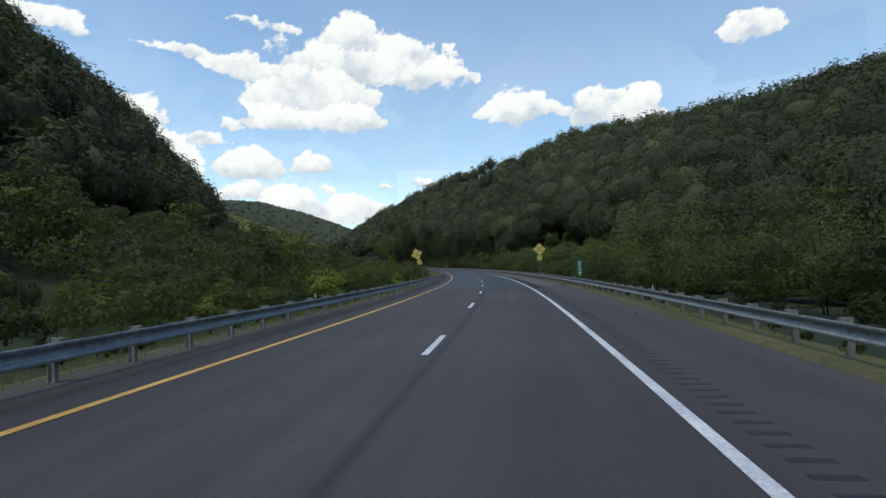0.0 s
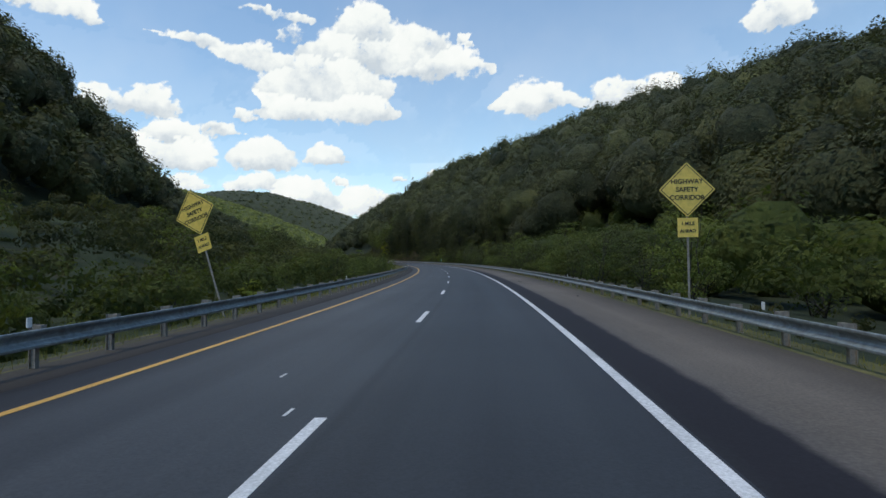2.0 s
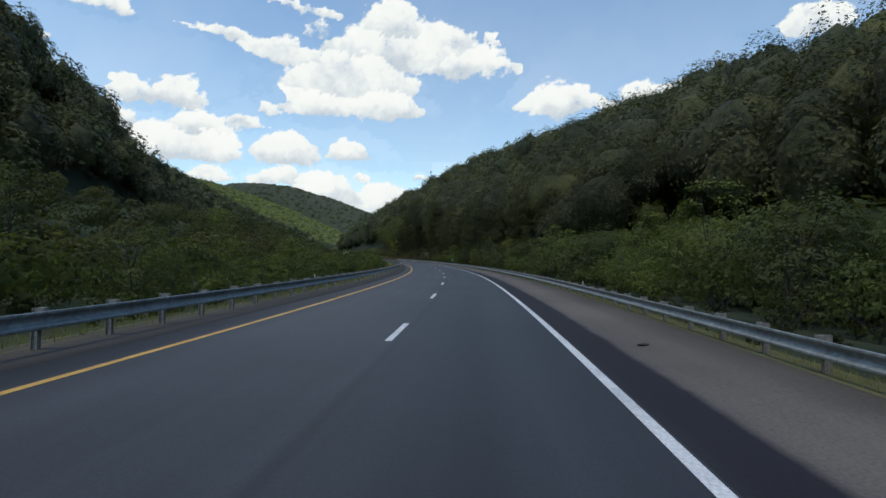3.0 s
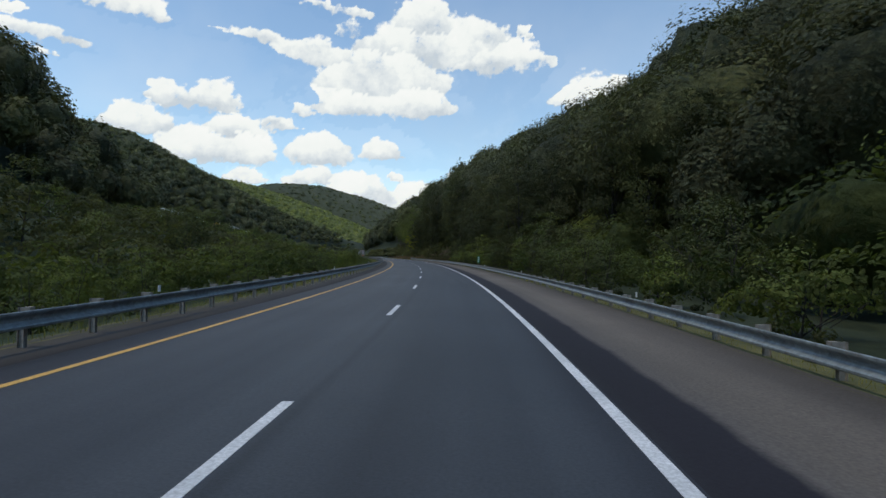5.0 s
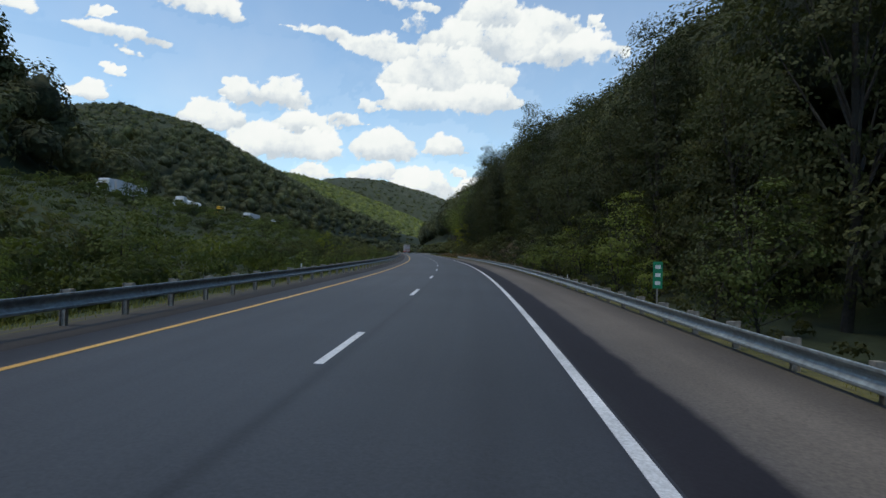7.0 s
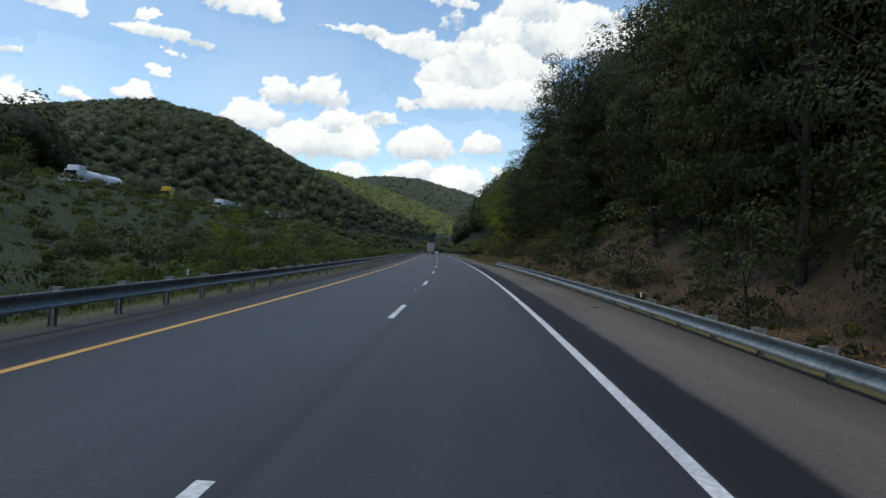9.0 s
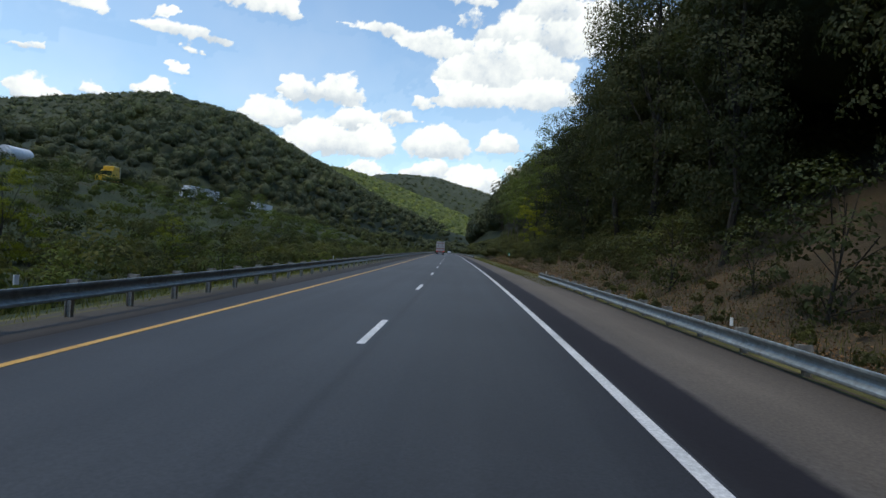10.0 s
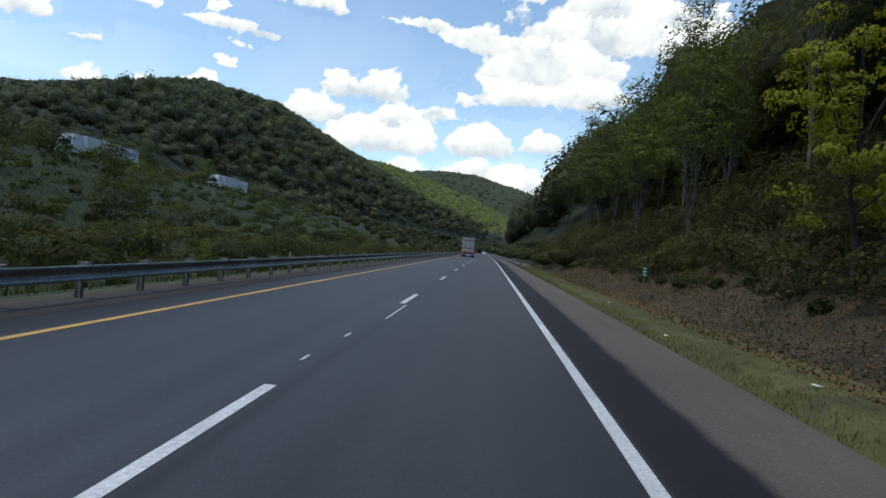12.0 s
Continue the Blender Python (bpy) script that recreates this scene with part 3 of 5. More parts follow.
def mile_marker(label, m, digits, height=1.05):
    g = thing("mile_marker", label, "road sign", "green mile markers", m=m)
    bm = bmesh.new()
    box_bm(bm, -0.025, 0.025, 0.008, 0.035, -0.5, height + 0.9, 0.005)
    part("post", bm_mesh("post", bm, POST), g)
    part("plate", plate("plate", [(-0.15, height), (0.15, height), (0.15, height + 1.2), (-0.15, height + 1.2)], 0.0, 0.006, SIGN_GREEN), g, "green reflective plate")
    bm = bmesh.new()
    for a in ((-0.14, 0.14, height + 0.01, height + 0.02), (-0.14, 0.14, height + 1.18, height + 1.19), (-0.145, -0.135, height + 0.01, height + 1.19), (0.135, 0.145, height + 0.01, height + 1.19)):
        box_bm(bm, a[0], a[1], -0.003, -0.001, a[2], a[3])
    part("border", bm_mesh("border", bm, SIGN_WHITE), g, "white border")
    letters("MILE", 0.12, SIGN_WHITE, g, pose(0, -0.004, height + 1.08) @ FRONT)
    for i, d in enumerate(digits):
        letters(d, 0.34, SIGN_WHITE, g, pose(0, -0.004, height + 0.85 - 0.31 * i) @ FRONT)
    return g


mile_marker("green mile marker sign behind the guardrail", road_pose(57.2, -4.35, -0.2), "126", 0.98)


# ---- plants ----
def leaves(rg, centres, radii, per, size, up=0.35, droop=0.0, aspect=0.55, jitter=0.2):
    """Leaf quads on the outer shells of clumps. centres n x 3, radii n."""
    n = len(centres)
    c = np.repeat(centres, per, 0)
    r = np.repeat(radii, per)
    d = rg.normal(size=(n * per, 3))
    d[:, 2] = np.abs(d[:, 2]) * 0.9 - 0.35
    d /= np.linalg.norm(d, axis=1)[:, None]
    p = c + d * (r * rg.uniform(0.55, 1.05, n * per) ** 0.6)[:, None] * np.array([1.1, 1.1, 0.75])
    whole = p - centres.mean(0)
    whole /= np.linalg.norm(whole, axis=1)[:, None]
    nrm = d * 0.7 + whole * 0.6 + np.array([0, 0, up]) + rg.normal(size=d.shape) * jitter
    nrm /= np.linalg.norm(nrm, axis=1)[:, None]
    t = np.cross(nrm, rg.normal(size=d.shape))
    t[:, 2] -= droop
    t /= np.linalg.norm(t, axis=1)[:, None] + 1e-9
    b = np.cross(nrm, t)
    sz = size * rg.uniform(0.6, 1.3, n * per)
    t *= sz[:, None] * 0.5
    b *= (sz * aspect * 0.5)[:, None]
    sag = nrm * (sz * 0.10)[:, None]
    return np.stack([p - t - sag, p + b - t * 0.1, p + t - sag, p - b - t * 0.1], 1)


def crown_clumps(rg, height, width, base, n, cone=0.0):
    """Clump centres in an uneven crown."""
    lobes = rg.uniform(-1, 1, (5, 3))
    out = []
    while len(out) < n:
        q = rg.uniform(-1, 1, 3)
        rr = math.sqrt(q[0] ** 2 + q[1] ** 2)
        lim = math.sqrt(max(0, 1 - q[2] ** 2)) * (1 - cone * (q[2] + 1) / 2)
        a = math.atan2(q[1], q[0])
        lim *= 0.78 + 0.16 * math.sin(2 * a + lobes[0, 0] * 6) + 0.14 * math.sin(3 * a + 4 * q[2] + lobes[1, 1] * 6)
        if rr > lim or (rr < 0.35 * lim and q[2] < 0.55):
            continue
        out.append((q[0] * width / 2, q[1] * width / 2, base + (height - base) * (q[2] + 1) / 2))
    return np.array(out)


def limb(bm, a, b, ra, rb, n=6):
    d = Vector(b) - Vector(a)
    q = d.to_track_quat('Z', 'Y').to_matrix().to_4x4()
    m = Matrix.Translation((Vector(a) + Vector(b)) / 2) @ q
    bmesh.ops.create_cone(bm, cap_ends=True, segments=n, radius1=ra, radius2=rb, depth=d.length, matrix=m)


def plant(name, label, category, group, seed, height, width, base, clumps, per, leaf, material, trunk=0.14, lean=0.0, clump_r=0.9, cone=0.0, limbs=8, stems=1, droop=0.0, bark=None):
    """A tree or bush: a tapered, bent trunk with limbs, and a crown of leaf clumps."""
    rg = np.random.RandomState(seed)
    c = crown_clumps(rg, height, width, base, clumps, cone)
    q = leaves(rg, c, clump_r * rg.uniform(0.6, 1.25, clumps), per, leaf, droop=droop)
    g = thing(name, label, category, group)
    bm = bmesh.new()
    for st in range(stems):
        p = Vector((0, 0, -0.5)) if stems == 1 else Vector((rg.uniform(-0.3, 0.3), rg.uniform(-0.3, 0.3), -0.4))
        end = Vector((rg.uniform(-1, 1) * width * 0.12 * stems + lean, rg.uniform(-1, 1) * width * 0.12 * stems, height * 0.86))
        k = 5
        prev, pr = p, trunk
        pts = [p]
        for i in range(1, k + 1):
            u = i / k
            nx = p.lerp(end, u) + Vector((rg.uniform(-1, 1), rg.uniform(-1, 1), 0)) * 0.03 * height * (1 - u)
            nr = trunk * (1 - 0.82 * u)
            limb(bm, prev, nx, pr, nr, 7)
            prev, pr = nx, nr
            pts.append(nx)
        for j in range(limbs):
            t = c[rg.randint(len(c))]
            u = min(0.95, max(0.15, (t[2] - 0.22 * height) / height))
            i = min(k - 1, int(u * k))
            a = pts[i].lerp(pts[i + 1], u * k - i)
            limb(bm, a, Vector(t), trunk * (1 - 0.8 * u) * 0.5, 0.015, 5)
    part("trunk", bm_mesh("trunk", bm, bark or BARK), g)
    part("crown", quads_mesh("crown", q, material), g)
    return g


def plant_at(src, s, o, rot, k=1.0, kz=1.0):
    p = gp(s, o, -0.05)
    m = copy_thing(src, pose(*p, 0, 0, rot))
    m.scale = (k, k, k * kz)
    return m


HIDE = []


def kinds(*specs):
    out = [plant(*a, **b) for a, b in specs]
    HIDE.extend(out)
    return out


TALL = "tall roadside trees"
tall = kinds(*[((nm, lb, "tree", TALL, sd, h, w, b, 165, 105, 0.20, LEAF_SHADED), dict(trunk=0.2, clump_r=1.0, limbs=14, cone=cn, droop=0.7))
               for nm, lb, sd, h, w, b, cn in (
    ("broadleaf_tree", "tall dark green broadleaf tree with dense hanging foliage", 11, 17, 9, 0.2, 0.15),
    ("broadleaf_tree", "tall dark green broadleaf tree with dense hanging foliage", 12, 20, 8, 0.6, 0.3),
    ("broadleaf_tree", "broad dark green tree with layered branches on the bank", 13, 14, 10, 0.0, 0.1))])
thin = kinds(*[((nm, lb, "tree", "thin trees on the bank", sd, h, w, b, 48, 84, 0.19, LEAF_LIGHT), dict(trunk=0.075, clump_r=0.85, limbs=22, cone=0.2, bark=PALE_BARK))
               for nm, lb, sd, h, w, b in (
    ("slender_tree", "slender grey-trunked tree with sparse foliage on the bank", 21, 14, 5, 4.0),
    ("slender_tree", "slender grey-trunked tree with sparse foliage on the bank", 22, 17, 5.5, 6.0))])
shrub = kinds(*[((nm, lb, "shrub", "roadside shrubs", sd, h, w, 0.1, cl, 38, 0.165, mt), dict(trunk=0.05, clump_r=0.55, limbs=7, stems=2))
                for nm, lb, sd, h, w, cl, mt in (
    ("leafy_shrub", "leafy light green roadside shrub", 31, 3.4, 3.8, 40, LEAF_LIGHT),
    ("leafy_shrub", "leafy mid green roadside shrub", 32, 4.6, 4.4, 52, LEAF),
    ("leafy_shrub", "tall leafy light green shrub behind the guardrail", 33, 6.2, 5.0, 70, LEAF_LIGHT))])
median = kinds(*[((nm, lb, "tree", "median trees and bushes", sd, h, w, b, cl, 30, 0.32, mt), dict(trunk=0.11, clump_r=0.85, limbs=5, stems=1))
                 for nm, lb, sd, h, w, b, cl, mt in (
    ("median_tree", "rounded green median tree with dense leaves", 41, 6.5, 6.5, 0.4, 48, LEAF_LIGHT),
    ("median_tree", "rounded dark green median tree with dense leaves", 42, 8.5, 7.5, 0.6, 60, LEAF),
    ("median_bush", "low green bush on the grassy median slope", 43, 3.0, 4.5, 0.1, 30, LEAF),
    ("median_bush", "yellow-green bush on the grassy median slope", 44, 3.6, 3.6, 0.1, 28, LEAF_LIGHT))])
weed = kinds((("broadleaf_weed", "bright yellow-green broad-leaved weed bush behind the guardrail", "shrub", "bright weed bushes", 55, 2.5, 3.0, 0.2, 44, 42, 0.17, LEAF_BRIGHT), dict(trunk=0.03, clump_r=0.42, limbs=10, stems=3)))
goldy = kinds((("yellowing_tree", "tree with bright yellow-green foliage on the bank", "tree", "", 51, 10, 6.5, 1.5, 58, 100, 0.17, LEAF_YELLOW), dict(trunk=0.10, clump_r=0.62, limbs=12, droop=0.6)))

rg = np.random.RandomState(77)
# the bank on the right, where the road nears the hill
s = 196.0
while s < 430:
    if s > 354:
        plant_at(thin[rg.randint(2)], s + rg.uniform(-1.5, 1.5), (-11.5 if s < 376 else -9.5) + rg.uniform(-1.5, 1), rg.uniform(0, 360), rg.uniform(0.8, 1.1))
        if rg.rand() < 0.7:
            plant_at(thin[rg.randint(2)], s + rg.uniform(-1.5, 1.5), -13 + rg.uniform(-1.5, 1), rg.uniform(0, 360), rg.uniform(0.8, 1.1))
    else:
        off = -11 - 6 * (1 - float(smooth(s, 196, 228)))
        plant_at(tall[1 if 284 < s < 345 else rg.randint(3)], s + rg.uniform(-2, 2), off + rg.uniform(-1.5, 1.5), rg.uniform(0, 360), rg.uniform(0.85, 1.1) * (0.95 if s < 245 else 0.96 if s < 285 else 1.1))
    s += 6.0
# shrubs behind the rail on the right
s = 8.0
while s < 250:
    for o in ((-6.8, -11.0) if s < 215 else (-7.0,)):
        if rg.rand() < 0.85:
            k = rg.uniform(0.7, 1.15) * (0.8 if o > -8 else 1.1)
            plant_at(shrub[rg.randint(3)], s + rg.uniform(-1.6, 1.6), o + rg.uniform(-0.9, 0.9), rg.uniform(0, 360), k)
    s += 4.8
# median bushes and trees
for i in range(66):
    s = rg.uniform(8, 240)
    o = rg.uniform(23 if s < 120 else 19, 44)
    plant_at(median[rg.randint(3)], s, o, rg.uniform(0, 360), rg.uniform(0.8, 1.3) * (0.72 if s > 90 else 1.0))
for i in range(46):
    plant_at(shrub[rg.randint(3)], rg.uniform(14, 330), rg.uniform(13.0, 18.5), rg.uniform(0, 360), rg.uniform(0.45, 0.85))
for i in range(64):
    s = rg.uniform(240, 480)
    o = rg.uniform(17, 62)
    if o > 26 and rg.rand() < (0.6 if s < 350 else 0.15):
        continue
    plant_at(median[(2, 3, 2, 0)[rg.randint(4)]], s, o, rg.uniform(0, 360), rg.uniform(0.5, 0.95) * (0.6 if o < 24 else 1))
for i in range(40):
    plant_at(shrub[(0, 2)[rg.randint(2)]], rg.uniform(10, 330), rg.uniform(11.6, 13.4), rg.uniform(0, 360), rg.uniform(0.22, 0.42))
# dark saplings below the tall trees
for i in range(14):
    plant_at(shrub[1], 240 + 6.1 * i + rg.uniform(-2, 2), -7.4 + rg.uniform(-1.2, 0.4), rg.uniform(0, 360), rg.uniform(0.5, 1.2))
plant_at(goldy[0], 364.0, -8.4, 40, 0.85)
plant_at(goldy[0], 319.0, 24.0, 70, 0.62)
plant_at(goldy[0], 331.0, 22.0, 10, 0.45)
for s, o, k in ((408, 53, 0.62), (404, 56, 0.5), (393, 33.5, 0.74), (388.5, 31, 0.58), (412, 48, 0.7), (347, 42, 0.5), (352, 45, 0.42)):
    plant_at(median[1], s, o, s * 53 % 360, k)
plant_at(median[0], 372, 86, 30, 1.5)
# bright weeds close behind the rails
for s, o, k in ((42, 12.4, 0.9), (45.5, 12.6, 0.8), (31, 13.2, 0.6), (66, 12.2, 0.6), (71, 12.6, 0.5), (96, 13.5, 0.6), (120, 13.2, 0.6), (281, 20.5, 1.0), (383, 24, 1.0), (420, 26, 1.1), (395, 22, 0.9)):
    plant_at(weed[0], s, o, s * 37 % 360, k)
for s, o, k in ((263, -6.4, 0.95), (259, -6.2, 0.8), (268, -6.3, 0.7), (266, -7.6, 1.2), (257, -7.2, 1.15), (273, -6.9, 0.85), (261, -8.6, 1.3), (199, -8.5, 1.1), (205, -9.0, 0.95), (194, -8.2, 0.9)):
    plant_at(shrub[0], s, o, s * 37 % 360, k)
for src in HIDE:
    for ob in (*src.children_recursive, src):
        bpy.data.objects.remove(ob)


# ---- woods on the hills ----
def ball(level):
    bm = bmesh.new()
    bmesh.ops.create_icosphere(bm, subdivisions=level, radius=1.0)
    v, f = np.array([tuple(q.co) for q in bm.verts]), np.array([[q.index for q in w.verts] for w in bm.faces])
    bm.free()
    return v, f


COARSE, FINE = ball(1), ball(2)


def unit(rg, n, low=-0.35):
    d = rg.normal(size=(n, 3))
    d[:, 2] = np.abs(d[:, 2]) * 0.95 + low
    return d / np.linalg.norm(d, axis=1)[:, None]


def woods(name, label, seed, places, sizes, per, leaf, material, nc=6, sub=7, spread=0.30):
    """One mesh of many crowns: bumpy domes with nc lobes, shingled with nc * sub * per leaves round a rough inner mass."""
    rg = np.random.RandomState(seed)
    n, many = len(places), nc * sub * per
    shade = rg.uniform(0, 1, n)
    axes = np.stack([spread * rg.uniform(1.05, 1.45, n), spread * rg.uniform(1.05, 1.45, n), 0.40 * rg.uniform(0.8, 1.15, n)], -1) * sizes[:, None]
    centre = places + np.array([0, 0, 0.56]) * sizes[:, None]
    lobe = unit(rg, n * nc, -0.25).reshape(n, nc, 3)
    d = unit(rg, n * many, -0.30).reshape(n, many, 3)
    near = np.einsum("nmi,nki->nmk", d, lobe)
    best = near.argmax(2)
    close = np.take_along_axis(near, best[..., None], 2)[..., 0]
    top = np.take_along_axis(lobe, best[..., None], 1)
    r = 0.66 + 0.40 * np.exp((close - 1) / 0.14) + rg.uniform(-0.13, 0.04, (n, many))
    p = (centre[:, None] + d * r[..., None] * axes[:, None]).reshape(-1, 3)
    nrm = d * 1.0 + (d - top) * 1.1 + np.array([0, 0, 0.25]) + rg.normal(size=d.shape) * 0.26
    nrm = nrm.reshape(-1, 3)
    nrm /= np.linalg.norm(nrm, axis=1)[:, None]
    t = np.cross(nrm, rg.normal(size=nrm.shape))
    t /= np.linalg.norm(t, axis=1)[:, None] + 1e-9
    b = np.cross(nrm, t)
    sz = leaf * rg.uniform(0.55, 1.35, n * many)
    t *= sz[:, None] * 0.5
    b *= (sz * 0.34)[:, None]
    sag = nrm * (sz * 0.12)[:, None]
    tint = np.repeat(shade, many)
    if leaf < 0.3:
        q = np.stack([p - t - sag, p + b - t * 0.15, p + t - sag, p - b - t * 0.15], 1)
        return thing(name, label, "woods", kind="stuff", data=quads_mesh(name, q, material, tint))
    q = np.stack([p - t * 0.8 - b * 1.1 - sag, p + t, p - t * 0.8 + b * 1.1 - sag], 1)
    if leaf < 0.4:
        return thing(name, label, "woods", kind="stuff", data=quads_mesh(name, q, material, tint))
    bv, bf = FINE if leaf < 1.2 else COARSE
    near = np.einsum("vi,nki->nvk", bv, lobe).max(2)
    r = (0.53 if leaf < 0.7 else 0.46) + 0.29 * np.exp((near - 1) / 0.16) + rg.uniform(-0.07, 0.07, near.shape)
    v = (bv[None] * r[..., None] * axes[:, None] + centre[:, None]).reshape(-1, 3)
    f = (bf[None] + len(bv) * np.arange(n)[:, None, None]).reshape(-1, 3)
    return thing(name, label, "woods", kind="stuff", data=mixed_mesh(name, v, f, q, material, np.concatenate([np.repeat(shade, len(bv)), np.repeat(tint, 3)])))


def scatter(seed, n, s0, s1, o0, o1, lo=7, hi=13):
    rg = np.random.RandomState(seed)
    cell = math.sqrt((s1 - s0) * (o1 - o0) / n)
    a, b = max(1, round((s1 - s0) / cell)), max(1, round((o1 - o0) / cell))
    i, j = (q.reshape(-1) for q in np.meshgrid(np.arange(a), np.arange(b)))
    n = a * b
    s = s0 + (i + 0.5 * (j % 2) + rg.uniform(0.15, 0.85, n)) * (s1 - s0) / (a + 0.5)
    o = o0 + (j + rg.uniform(0.1, 0.9, n)) * (o1 - o0) / b
    return gp(s, o, -1.5), rg.uniform(lo, hi, n)


DEEP = "dense dark green woods covering the steep hillside"
LOW = np.array([0, 0, -2.5])
_p, _k2 = scatter(1, 300, 30, 265, -84, -34, 8, 12.5)
_k2 *= np.interp(_p[:, 1], [110, 215], [0.9, 1.2])
woods("hillside_woods", DEEP, 2, _p + LOW, _k2 * 2.0, 14, 0.62, LEAF_FAR, 9, 10, 0.23)
_p, _k2 = scatter(301, 200, 265, 460, -84, -34, 8, 12.5)
woods("hillside_woods", DEEP, 302, _p + LOW, _k2 * 2.1, 10, 0.9, LEAF_FAR, 8, 9, 0.23)
_p, _k2 = scatter(101, 430, 30, 420, -150, -84, 8, 12.5)
woods("hillside_woods", DEEP, 102, _p + LOW, _k2 * 2.0, 9, 1.0, LEAF_FAR, 7, 8, 0.23)
_p, _k2 = scatter(214, 34, 188, 226, -36, -19)
woods("hillside_woods", "very tall dark trees at the corner of the hill", 215, _p + LOW, _k2 * 2.0, 34, 0.45, LEAF_FAR, 12, 9, 0.26)
_p, _k2 = scatter(201, 340, 30, 460, -240, -150, 7, 14)
woods("hillside_woods", DEEP, 202, _p + LOW, _k2 * 2.0, 6, 1.7, LEAF_FAR, 7, 5, 0.26)
_p, _k2 = scatter(12, 215, 14, 215, -46, -14)
woods("hillside_woods", "leafy green trees at the foot of the hillside", 13, _p + LOW * 0.4, _k2 * 0.85, 10, 0.42, LEAF_LIGHT_JOINED, 7, 8, 0.30)
_p, _k2 = scatter(3, 190, 440, 900, -64, -11, 8, 13)
woods("hillside_woods", "dense dark green woods along the wooded bank", 4, _p + LOW, _k2 * 2.1, 9, 1.1, LEAF_FAR, 9, 8, 0.2)
_p, _k2 = scatter(503, 110, 460, 900, -140, -64, 8, 13)
woods("hillside_woods", DEEP, 504, _p + LOW, _k2 * 2.1, 8, 1.4, LEAF_FAR, 8, 7, 0.25)
_p, _k2 = scatter(14, 90, 226, 352, -34, -14, 8.5, 12)
woods("hillside_woods", "tall dark trees filling the steep bank", 15, _p + LOW, _k2 * 2.1, 28, 0.45, LEAF_FAR, 11, 11, 0.24)
_p, _k2 = scatter(114, 90, 345, 445, -36, -14)
woods("hillside_woods", "airy green trees filling the steep bank", 115, _p + LOW, _k2 * 1.6, 18, 0.42, LEAF_JOINED, 9, 10, 0.22)
_p, _k2 = scatter(5, 560, 30, 400, 85, 220, 8, 12.5)
woods("hillside_woods", "dense dark green woods above the opposite carriageway", 6, _p + LOW, _k2 * 2.3, 8, 1.2, LEAF_FAR, 8, 9, 0.23)
_p, _k2 = scatter(16, 420, 400, 820, 83, 200, 7, 14)
woods("hillside_woods", "green trees in the side valley", 17, _p + LOW * 0.6, _k2 * 1.1, 5, 0.9, LEAF_FAR, 7, 7, 0.30)
_p, _k2 = scatter(7, 900, 620, 1250, 105, 340, 8, 12.5)
woods("hillside_woods", "dense green woods on the far valley side", 8, _p + LOW, _k2 * 1.9, 4, 1.5, LEAF_FAR, 6, 6, 0.26)
_p, _k2 = scatter(516, 420, 820, 1300, 14, 200, 6, 13)
woods("hillside_woods", "dark green woods closing the valley ahead", 517, _p, _k2, 3, 1.5, LEAF_FAR, 6, 5, 0.36)
_p, _k2 = scatter(518, 90, 900, 1300, -60, -10, 8, 13)
woods("hillside_woods", "dark green woods closing the valley ahead", 519, _p, _k2 * 1.5, 3, 1.6, LEAF_FAR, 6, 5, 0.30)
_p, _k2 = scatter(46, 260, 430, 860, 81, 112)
woods("valley_scrub", "green scrub at the foot of the round hill", 47, _p + np.array([0, 0, 0.3]), _k2 * 0.6, 5, 0.8, LEAF_JOINED, 5, 5)
_p, _k2 = scatter(48, 190, 300, 490, 15, 34)
woods("median_bushes", "rounded dark green bushes along the grassy slope", 49, _p + np.array([0, 0, 0.8]), _k2 * 0.33, 7, 0.24, LEAF_JOINED, 7, 8, 0.38)
_p, _k2 = scatter(56, 150, 400, 620, -11, -4.6)
woods("bank_scrub", "green scrub along the far guardrail", 57, _p + np.array([0, 0, 0.9]), _k2 * 0.28, 5, 0.4, LEAF_JOINED, 6, 6, 0.4)
_p, _k2 = scatter(9, 320, 520, 900, 14, 64)
woods("valley_scrub", "green scrub and small trees on the far median", 10, _p, _k2 * 0.45, 4, 0.9, LEAF_JOINED, 5, 4)
_p, _k2 = scatter(18, 1000, 12, 520, 11.2, 64)
woods("median_scrub", "tangled green weeds and brambles on the median slope", 19, _p + np.array([0, 0, 0.9]), _k2 * 0.15, 3, 0.28, LEAF_LIGHT_JOINED, 4, 4)
_p, _k2 = scatter(28, 210, 5, 245, 22, 60)
_k2 = _k2 * np.interp(_p[:, 2], [0, 10], [0.60, 0.34])
woods("median_woods", "dense rounded green trees on the median slope", 29, _p + np.array([0, 0, 0.6]), _k2, 7, 0.36, LEAF_JOINED, 8, 8, 0.36)
_p, _k2 = scatter(38, 170, 5, 250, 14, 25)
woods("median_bushes", "soft rounded green bushes below the median slope", 39, _p + np.array([0, 0, 0.9]), _k2 * 0.40, 7, 0.25, LEAF_LIGHT_JOINED, 7, 8, 0.38)
_p, _k2 = scatter(26, 1050, 225, 520, 15, 65, 4, 15)
woods("median_scrub", "low tangled green weeds covering the grassy slope", 27, _p + np.array([0, 0, 0.9]), _k2 * 0.20, 6, 0.25, LEAF_LIGHT_JOINED, 5, 5, 0.42)
_p, _k2 = scatter(20, 130, 315, 420, -15, -6.5)
woods("bank_scrub", "low green undergrowth on the wooded bank", 21, _p + np.array([0, 0, 1.0]), _k2 * 0.12, 5, 0.17, LEAF_JOINED, 5, 5)
_p, _k2 = scatter(24, 300, 318, 440, -20, -7.4)
